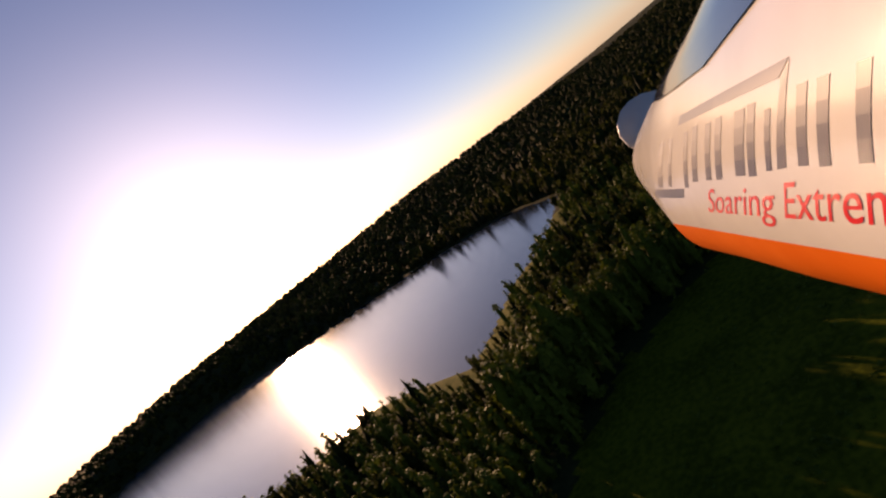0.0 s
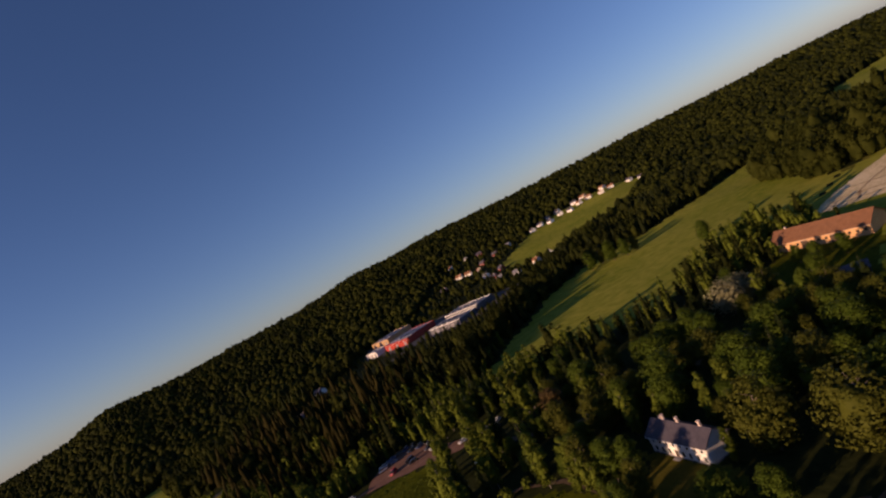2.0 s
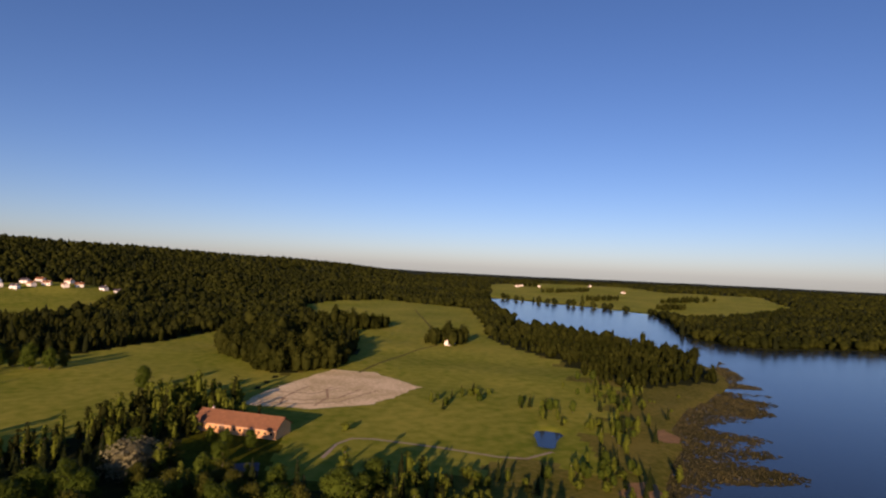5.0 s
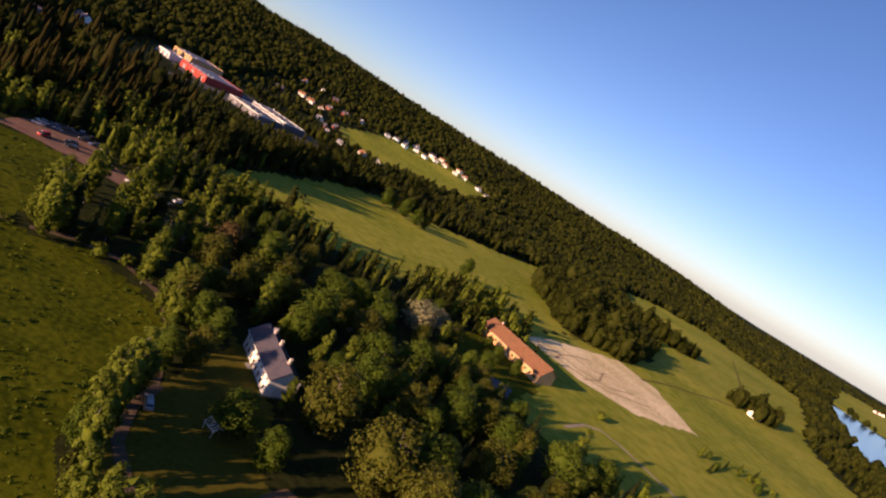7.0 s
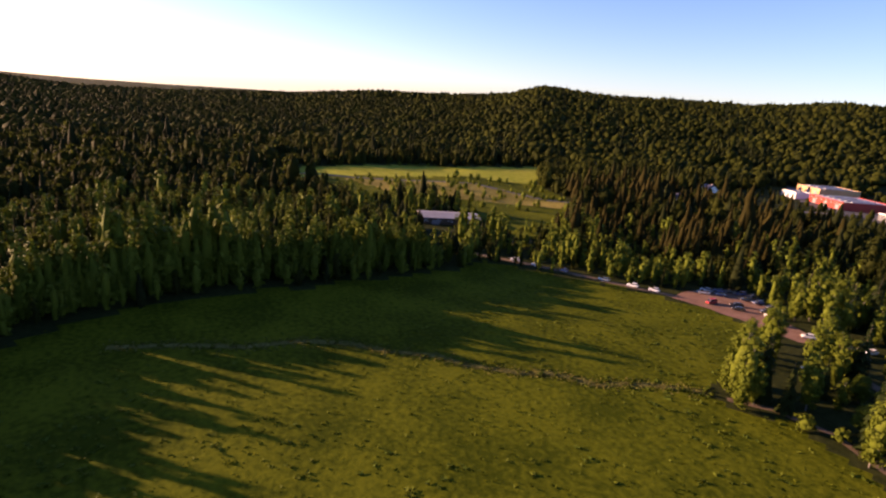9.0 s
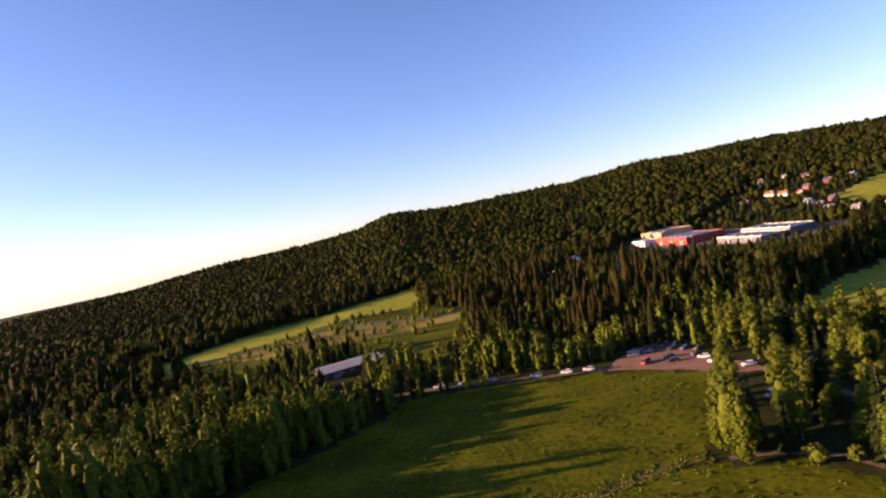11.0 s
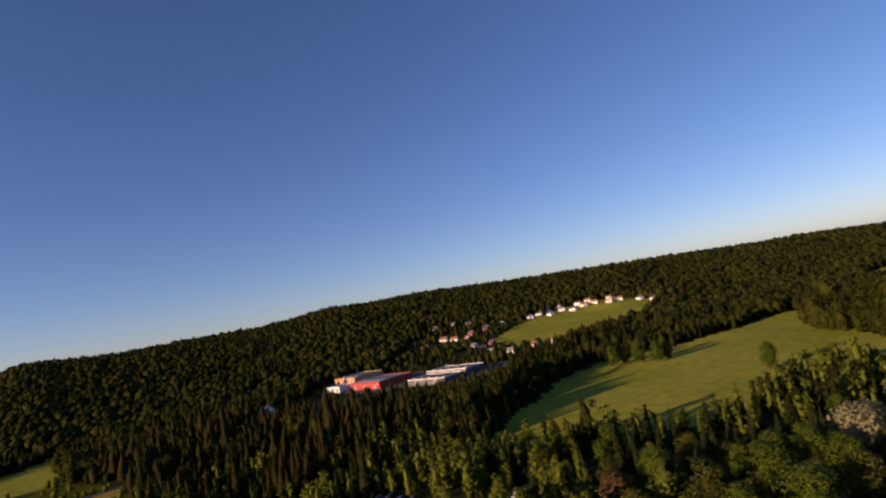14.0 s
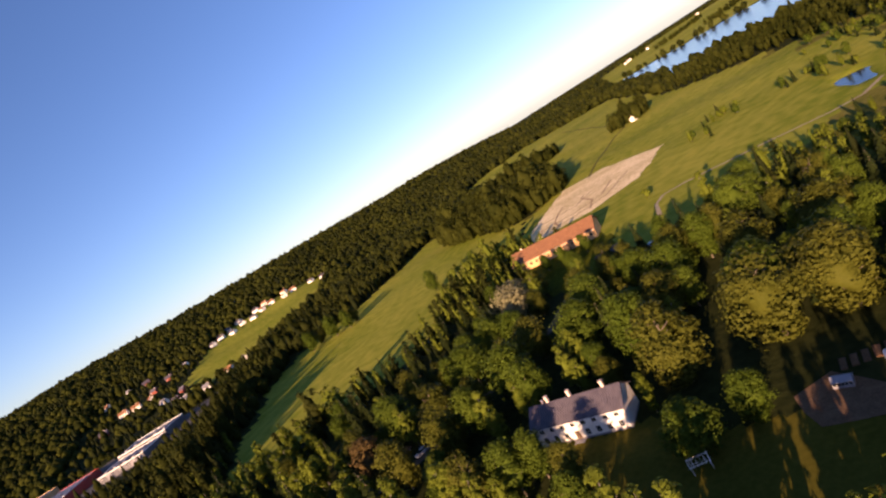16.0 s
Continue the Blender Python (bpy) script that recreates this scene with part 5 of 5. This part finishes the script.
    tall_trees = [with_leaves(crown_hull(s, 15, 1.6, 0.6, 6, 5, FLAME, 0.35), crown_broad(s, 16.5, 3.4, 0.8, 26, 200, 0.6, FLAME)) for s in (85, 86, 87)]
    merged_woods("woods", hx, hy, tall_trees, WOODS_MIXED, "tall leafy trees at the end of the hay field", 68, (0.9, 1.3))
    # groves that stand in the east field
    grove = [(472, 668, 46, 36, 150), (500, 512, 24, 18, 34), (330, 452, 38, 26, 80), (312, 520, 26, 60, 130), (345, 600, 26, 50, 60), (1340, 1010, 70, 22, 40), (1520, 1290, 110, 26, 60), (1290, 780, 40, 26, 30), (1640, 1590, 60, 30, 40), (1560, 900, 120, 30, 60)]
    for cx, cy, rx, ry, n in grove:
        a, r = rng.uniform(0, 2 * np.pi, n), np.sqrt(rng.uniform(0, 1, n))
        merged_woods("grove", cx + rx * r * np.cos(a), cy + ry * r * np.sin(a), [with_leaves(crown_hull(s, 12, 2.7, 0.3, 7, 5, EGG, 0.34), crown_broad(s, 13, 4.2, 0.6, 30, 190, 0.72, EGG)) for s in (31, 32, 33)], WOODS_BIRCH, "grove of leafy trees standing in the open", 63, (0.9, 1.5))


far_woods()


def reed_bed():
    """Reeds and floating mats that stand in the shallows before the marsh."""
    rng = np.random.default_rng(18)
    shallows = [(338, 150), (352, 174), (384, 193), (408, 202), (433, 223), (474, 242), (525, 254), (579, 271), (635, 312), (690, 338), (630, 289), (580, 243), (506, 198), (450, 168), (428, 140), (400, 60), (346, 60)]
    n = 130000
    x, y = rng.uniform(336, 692, n), rng.uniform(60, 340, n)
    near_shore = edge_distance(EAST_LAKE, x, y)
    keep = inside(shallows, x, y) & (wave(x, y, 17, 4.1) + 0.8 * wave(x, y, 39, 2.2) > -0.75 + near_shore / 30 + rng.uniform(-0.45, 0.45, n))
    x, y = x[keep], y[keep]
    a, h, w = rng.uniform(0, 2 * np.pi, len(x)), rng.uniform(0.2, 0.75, len(x)), rng.uniform(0.25, 0.6, len(x))
    c, d = np.cos(a) * w, np.sin(a) * w
    z = np.full(len(x), -0.9)
    blades = np.stack([np.stack([x - c, y - d, z], -1), np.stack([x + c, y + d, z], -1), np.stack([x - d * 0.5, y + c * 0.5, z + h], -1)], 1)
    mats = np.stack([np.stack([x - c * 3.2, y - d * 3.2, z + 0.14], -1), np.stack([x + c * 3.2, y + d * 3.2, z + 0.15], -1), np.stack([x - d * 4.2, y + c * 4.2, z + 0.16], -1)], 1)
    tagged(new("reeds", tri_mesh("reeds", np.concatenate([blades, mats]), REED)), "brown-green reeds standing in the lake's shallows", "reeds", kind="stuff")


reed_bed()


def tussocks():
    """Rank grass on the meadow: small upright blades in tufts."""
    rng = np.random.default_rng(8)
    n = 15000
    x, y = rng.uniform(-30, 180, n), rng.uniform(-8, 262, n)
    keep = inside(MEADOW, x, y) & (wave(x, y, 6, 2.5) + 0.5 * wave(x, y, 17, 1.0) > rng.uniform(-0.9, 0.9, n))
    x, y = x[keep], y[keep]
    blades = []
    for k in range(3):
        a, h, w = rng.uniform(0, 2 * np.pi, len(x)), rng.uniform(0.05, 0.17, len(x)), rng.uniform(0.2, 0.5, len(x))
        z = terrain(x, y)
        c, s = np.cos(a) * w, np.sin(a) * w
        blades.append(np.stack([np.stack([x - c, y - s, z - 0.02], -1), np.stack([x + c, y + s, z - 0.02], -1), np.stack([x - s * 0.5, y + c * 0.5, z + h], -1)], 1))
    rough_spot = rng.integers(0, len(x), 2600)
    px, py = x[rough_spot] + rng.normal(size=2600) * 0.5, y[rough_spot] + rng.normal(size=2600) * 0.5
    pz, pa = terrain(px, py), rng.uniform(0, 2 * np.pi, 2600)
    pc, ps, ph = np.cos(pa) * 0.3, np.sin(pa) * 0.3, rng.uniform(0.25, 0.6, 2600)
    weeds = np.stack([np.stack([px - pc, py - ps, pz], -1), np.stack([px + pc, py + ps, pz + 0.1], -1), np.stack([px + ps * 0.6, py - pc * 0.6, pz + ph], -1)], 1)
    # leafy clumps of nettles and docks in the rank grass
    for mat, seed, label in ((BIRCH_LEAF, 3, "pale green nettle clumps in the meadow"), (BROAD_LEAF, 4, "dark dock and nettle clumps in the meadow")):
        spot = np.random.default_rng(seed)
        qx, qy = spot.uniform(20, 165, 5200), spot.uniform(20, 250, 5200)
        good = inside(MEADOW, qx, qy) & (wave(qx, qy, 11, seed) + 0.6 * wave(qx, qy, 37, 2.0) > spot.uniform(0.1, 1.7, 5200))
        qx, qy = qx[good], qy[good]
        centres = np.stack([qx, qy, terrain(qx, qy) + 0.18], 1)
        size = spot.uniform(0.3, 0.8, len(qx))
        pick = np.repeat(np.arange(len(qx)), 9)
        way = spot.normal(size=(len(pick), 3))
        at = centres[pick] + way * size[pick][:, None] * [0.45, 0.45, 0.12]
        side, other = spot.normal(size=(len(pick), 3)) * [1, 1, 0.5], spot.normal(size=(len(pick), 3)) * [1, 1, 0.5]
        reach = 0.2 + 0.12 * size[pick][:, None]
        leaves = np.stack([at + side * reach, at - side * reach * 0.6 + other * reach, at - other * reach], 1)
        tagged(new("weeds", tri_mesh("weeds", leaves, mat)), label, "weeds", kind="stuff")
    # taller dry and green growth along the ditch
    bank = np.concatenate([np.stack([np.linspace(x0, x1, 260), np.linspace(y0, y1, 260)], -1) for (x0, y0), (x1, y1) in zip(DITCH, DITCH[1:])])
    bank += rng.normal(size=bank.shape) * 1.6
    bz, ba, bh, bw = terrain(bank[:, 0], bank[:, 1]), rng.uniform(0, 2 * np.pi, len(bank)), rng.uniform(0.12, 0.45, len(bank)), rng.uniform(0.12, 0.34, len(bank))
    bc, bs = np.cos(ba) * bw, np.sin(ba) * bw
    growth = np.stack([np.stack([bank[:, 0] - bc, bank[:, 1] - bs, bz], -1), np.stack([bank[:, 0] + bc, bank[:, 1] + bs, bz], -1), np.stack([bank[:, 0] + bs * 0.6, bank[:, 1] - bc * 0.6, bz + bh], -1)], 1)
    tagged(new("weeds", tri_mesh("weeds", growth, WEEDS)), "dry pale weeds along the meadow ditch", "weeds", kind="stuff")
    tagged(new("weeds", tri_mesh("weeds", weeds, BIRCH_LEAF)), "tall seeding weeds scattered over the meadow", "weeds", kind="stuff")
    ob = new("tussocks", tri_mesh("tussocks", np.concatenate(blades), MEADOW_GRASS))
    tagged(ob, "rank grass tussocks over the meadow", "grass", kind="stuff")


tussocks()
for kind in KINDS.values():
    for proto in kind:
        if proto not in USED:
            for o in (*proto.children, proto):
                bpy.data.objects.remove(o)


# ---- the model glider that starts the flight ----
def glider():
    unit = 0.072
    gel = material("white_gelcoat", (0.56, 0.545, 0.51), (0.64, 0.625, 0.59), 6, 0.14, spec=0.6)
    orange = material("orange_gelcoat", (0.75, 0.13, 0.012), (0.85, 0.17, 0.02), 6, 0.25, spec=0.6)
    canopy_glass = material("smoked_canopy", (0.012, 0.016, 0.04), (0.025, 0.03, 0.06), 5, 0.06, spec=0.8)
    navy = material("navy_decal", (0.012, 0.018, 0.05), (0.02, 0.028, 0.07), 8, 0.3)
    red = material("red_decal", (0.55, 0.012, 0.02), (0.62, 0.02, 0.03), 8, 0.3)
    spinner_grey = material("grey_pod", (0.42, 0.4, 0.38), (0.5, 0.48, 0.46), 6, 0.35, spec=0.5)
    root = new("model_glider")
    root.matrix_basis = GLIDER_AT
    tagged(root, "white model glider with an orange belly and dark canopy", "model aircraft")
    # station ahead, height of the middle, half height, half width
    stations = [(9.2, 0.226, 0.05, 0.04), (9.0, 0.26, 0.177, 0.163), (8.4, 0.296, 0.285, 0.26), (7.6, 0.312, 0.397, 0.334), (6.6, 0.298, 0.509, 0.408), (5.5, 0.287, 0.641, 0.458), (4.5, 0.269, 0.784, 0.482), (3.5, 0.342, 0.803, 0.479), (2.5, 0.421, 0.842, 0.486), (1.2, 0.49, 0.835, 0.485), (-0.5, 0.564, 0.757, 0.442), (-3, 0.6, 0.55, 0.32), (-6, 0.62, 0.36, 0.2), (-10, 0.65, 0.25, 0.14), (-14, 0.7, 0.2, 0.1)]
    heads = [-s[0] for s in stations]

    def form(f):
        return [float(np.interp(-f, heads, [s[n] for s in stations])) for n in (1, 2, 3)]

    def hull(f, angle, swell=1.0):
        mid, hh, hw = form(f)
        return Vector((f * unit, (-1 + hw * swell * math.sin(angle)) * unit, (mid - hh * swell * math.cos(angle)) * unit))

    def skirt(f, z):
        """The angle up from the keel at which the hull reaches a height."""
        mid, hh, hw = form(f)
        return math.acos(max(-0.999, min(0.9995, (mid - z) / hh)))

    def sheet(name, marks, arc, steps, mat, label="", swell=1.0, over=None):
        """A strip of the hull between two angles at each station."""
        bm = bmesh.new()
        rows = []
        for f in marks:
            a0, a1 = arc(f)
            rows.append([bm.verts.new(hull(f, a0 + (a1 - a0) * k / steps, swell)) for k in range(steps + 1)])
        for p, q in zip(rows, rows[1:]):
            for k in range(steps):
                bm.faces.new((p[k], p[k + 1], q[k + 1], q[k]))
        return part(name, bm, mat, over or root, label, smooth=True)

    marks = [9.2 - 0.1 * k for k in range(98)] + [-1 - 0.65 * k for k in range(21)]
    seam = lambda f: skirt(f, -0.21 - 0.033 * (f - 1.58) if f > 0.5 else -0.175 - 0.2 * (0.5 - f))
    sheet("fuselage", marks, lambda f: (seam(f), 2 * math.pi - seam(f)), 96, gel)
    sheet("belly", marks, lambda f: (-seam(f), seam(f)), 14, orange, "orange belly")
    # the canopy lies on the upper front
    rim = lambda f: skirt(f, float(np.interp(f, [-0.4, 0.3, 1.2, 1.9, 2.6, 3.3, 4.2, 5.2, 6.2], [1.3, 0.8, 0.6, 0.515, 0.467, 0.503, 0.556, 0.66, 0.82])))
    sheet("canopy", [6.2 - 0.1 * k for k in range(66)], lambda f: (rim(f), 2 * math.pi - rim(f)), 16, canopy_glass, "smoked dark canopy", 1.02)
    bm = loft([[((7.2 + 1.6 * (k / 6)) * unit, (-0.9 + 0.44 * math.cos(k / 6 * 1.45) * math.cos(q * math.pi / 8)) * unit, (0.72 + 0.36 * math.cos(k / 6 * 1.45) * math.sin(q * math.pi / 8)) * unit) for q in range(16)] for k in range(7)])
    part("motor_pod", bm, spinner_grey, root, "grey pod on the nose", smooth=True)

    def skin(f, z):
        """The side of the hull towards +y at a station and a height."""
        mid, hh, hw = form(f)
        return -1 + hw * math.sqrt(max(0.0, 1 - ((z - mid) / hh) ** 2)) + 0.0016

    def decal(corners, label=""):
        """A bar on the hull's side between four (station, height) corners."""
        (fa, za), (fb, zb), (fc, zc), (fd, zd) = corners
        bm = bmesh.new()
        grid = []
        for i in range(9):
            u = i / 8
            row = []
            for j in range(5):
                v = j / 4
                f = (fa + (fb - fa) * u) * (1 - v) + (fd + (fc - fd) * u) * v
                z = (za + (zb - za) * u) * (1 - v) + (zd + (zc - zd) * u) * v
                row.append(bm.verts.new((f * unit, skin(f, z) * unit, z * unit)))
            grid.append(row)
        for i in range(8):
            for j in range(4):
                bm.faces.new((grid[i][j], grid[i][j + 1], grid[i + 1][j + 1], grid[i + 1][j]))
        part("mark_bar", bm, navy, root, label)

    # the maker's mark, as plain bars
    decal([(3.209, 0.34), (1.64, 0.302), (1.73, 0.265), (3.284, 0.296)], "navy bar of the maker's mark")
    decal([(1.713, 0.262), (1.636, 0.301), (1.837, 0.025), (1.912, 0.022)])
    decal([(4.62, -0.05), (3.465, -0.041), (3.572, -0.097), (4.76, -0.115)])
    for f, top, low, w in ((4.0, 0.25, -0.035, 0.2), (3.6, 0.25, -0.03, 0.12), (3.12, 0.247, -0.035, 0.11), (2.9, 0.252, -0.005, 0.12), (2.63, 0.237, 0.0, 0.1), (2.45, 0.24, 0.0, 0.1), (2.18, 0.232, 0.01, 0.12), (2.03, 0.234, 0.006, 0.08), (1.88, 0.2, 0.02, 0.05), (1.618, 0.227, 0.026, 0.065), (1.498, 0.222, 0.02, 0.065), (1.313, 0.218, 0.02, 0.06)):
        slant = 0.7 * (top - low) * (f / 1.8) ** 0.8
        decal([(f, top), (f - w, top - 0.002), (f - w + slant, low), (f + slant, low)])

    def word(text, start, end):
        curve = bpy.data.curves.new("lettering", "FONT")
        curve.body, curve.size = text, 1.0
        ob = new("lettering", curve)
        made = bpy.data.meshes.new_from_object(ob.evaluated_get(bpy.context.evaluated_depsgraph_get()))
        bpy.data.objects.remove(ob)
        wide = max(v.co.x for v in made.vertices)
        for v in made.vertices:
            f = start + (end - start) * v.co.x / wide
            tall = v.co.y / 0.7
            z = -0.158 + 0.0235 * (3.106 - f) + 0.118 * tall
            f -= tall * float(np.interp(f, [1.1, 2.0, 3.1], [0.08, 0.143, 0.226]))
            v.co = Vector((f * unit, (skin(f, z) + 0.0006) * unit, z * unit))
        made.materials.clear()
        made.materials.append(red)
        letters = new("lettering", made)
        letters.parent = root
        tagged(letters, "red lettering")

    word("Soaring", 3.106, 2.132)
    word("Extreme", 2.061, 1.24)

    def panel(name, f0, f1, span0, span1, z0, z1, thick, tip, mat):
        """A wing or tail surface with a rounded nose and a thin rear edge."""
        rings = []
        for k in range(7):
            u = k / 6
            chord, back = (f0 - f1) * (1 - (1 - tip) * u ** 1.5), f0 - 0.35 * (f0 - f1) * (1 - tip) * u ** 1.5
            y, z = span0 + (span1 - span0) * u, z0 + (z1 - z0) * u
            rings.append([((back - chord * c) * unit, y * unit, (z + t * thick * (1 - 0.6 * u)) * unit) for c, t in ((0, 0), (0.06, 0.5), (0.3, 1), (0.7, 0.55), (1, 0.05), (1, -0.05), (0.6, -0.3), (0.2, -0.5))])
        return part(name, loft(rings), mat, root, smooth=True)

    panel("wing", -0.9, -3.6, -0.62, 13.5, 0.75, 1.5, 0.17, 0.5, gel)
    panel("wing", -0.9, -3.6, -1.38, -15.5, 0.75, 1.5, 0.17, 0.5, gel)
    panel("tailplane", -12.2, -13.8, -0.92, 3.2, 0.62, 0.66, 0.07, 0.6, gel)
    panel("tailplane", -12.2, -13.8, -1.08, -5.2, 0.62, 0.66, 0.07, 0.6, gel)
    fin = loft([[((-11.8 - 0.9 * u - c * (2.2 - 1.0 * u)) * unit, (-1 + t * 0.06) * unit, (0.7 + 2.6 * u) * unit) for c, t in ((0, 0), (0.3, 1), (1, 0), (0.3, -1))] for u in (0, 0.35, 0.7, 1)])
    part("fin", fin, orange, root)


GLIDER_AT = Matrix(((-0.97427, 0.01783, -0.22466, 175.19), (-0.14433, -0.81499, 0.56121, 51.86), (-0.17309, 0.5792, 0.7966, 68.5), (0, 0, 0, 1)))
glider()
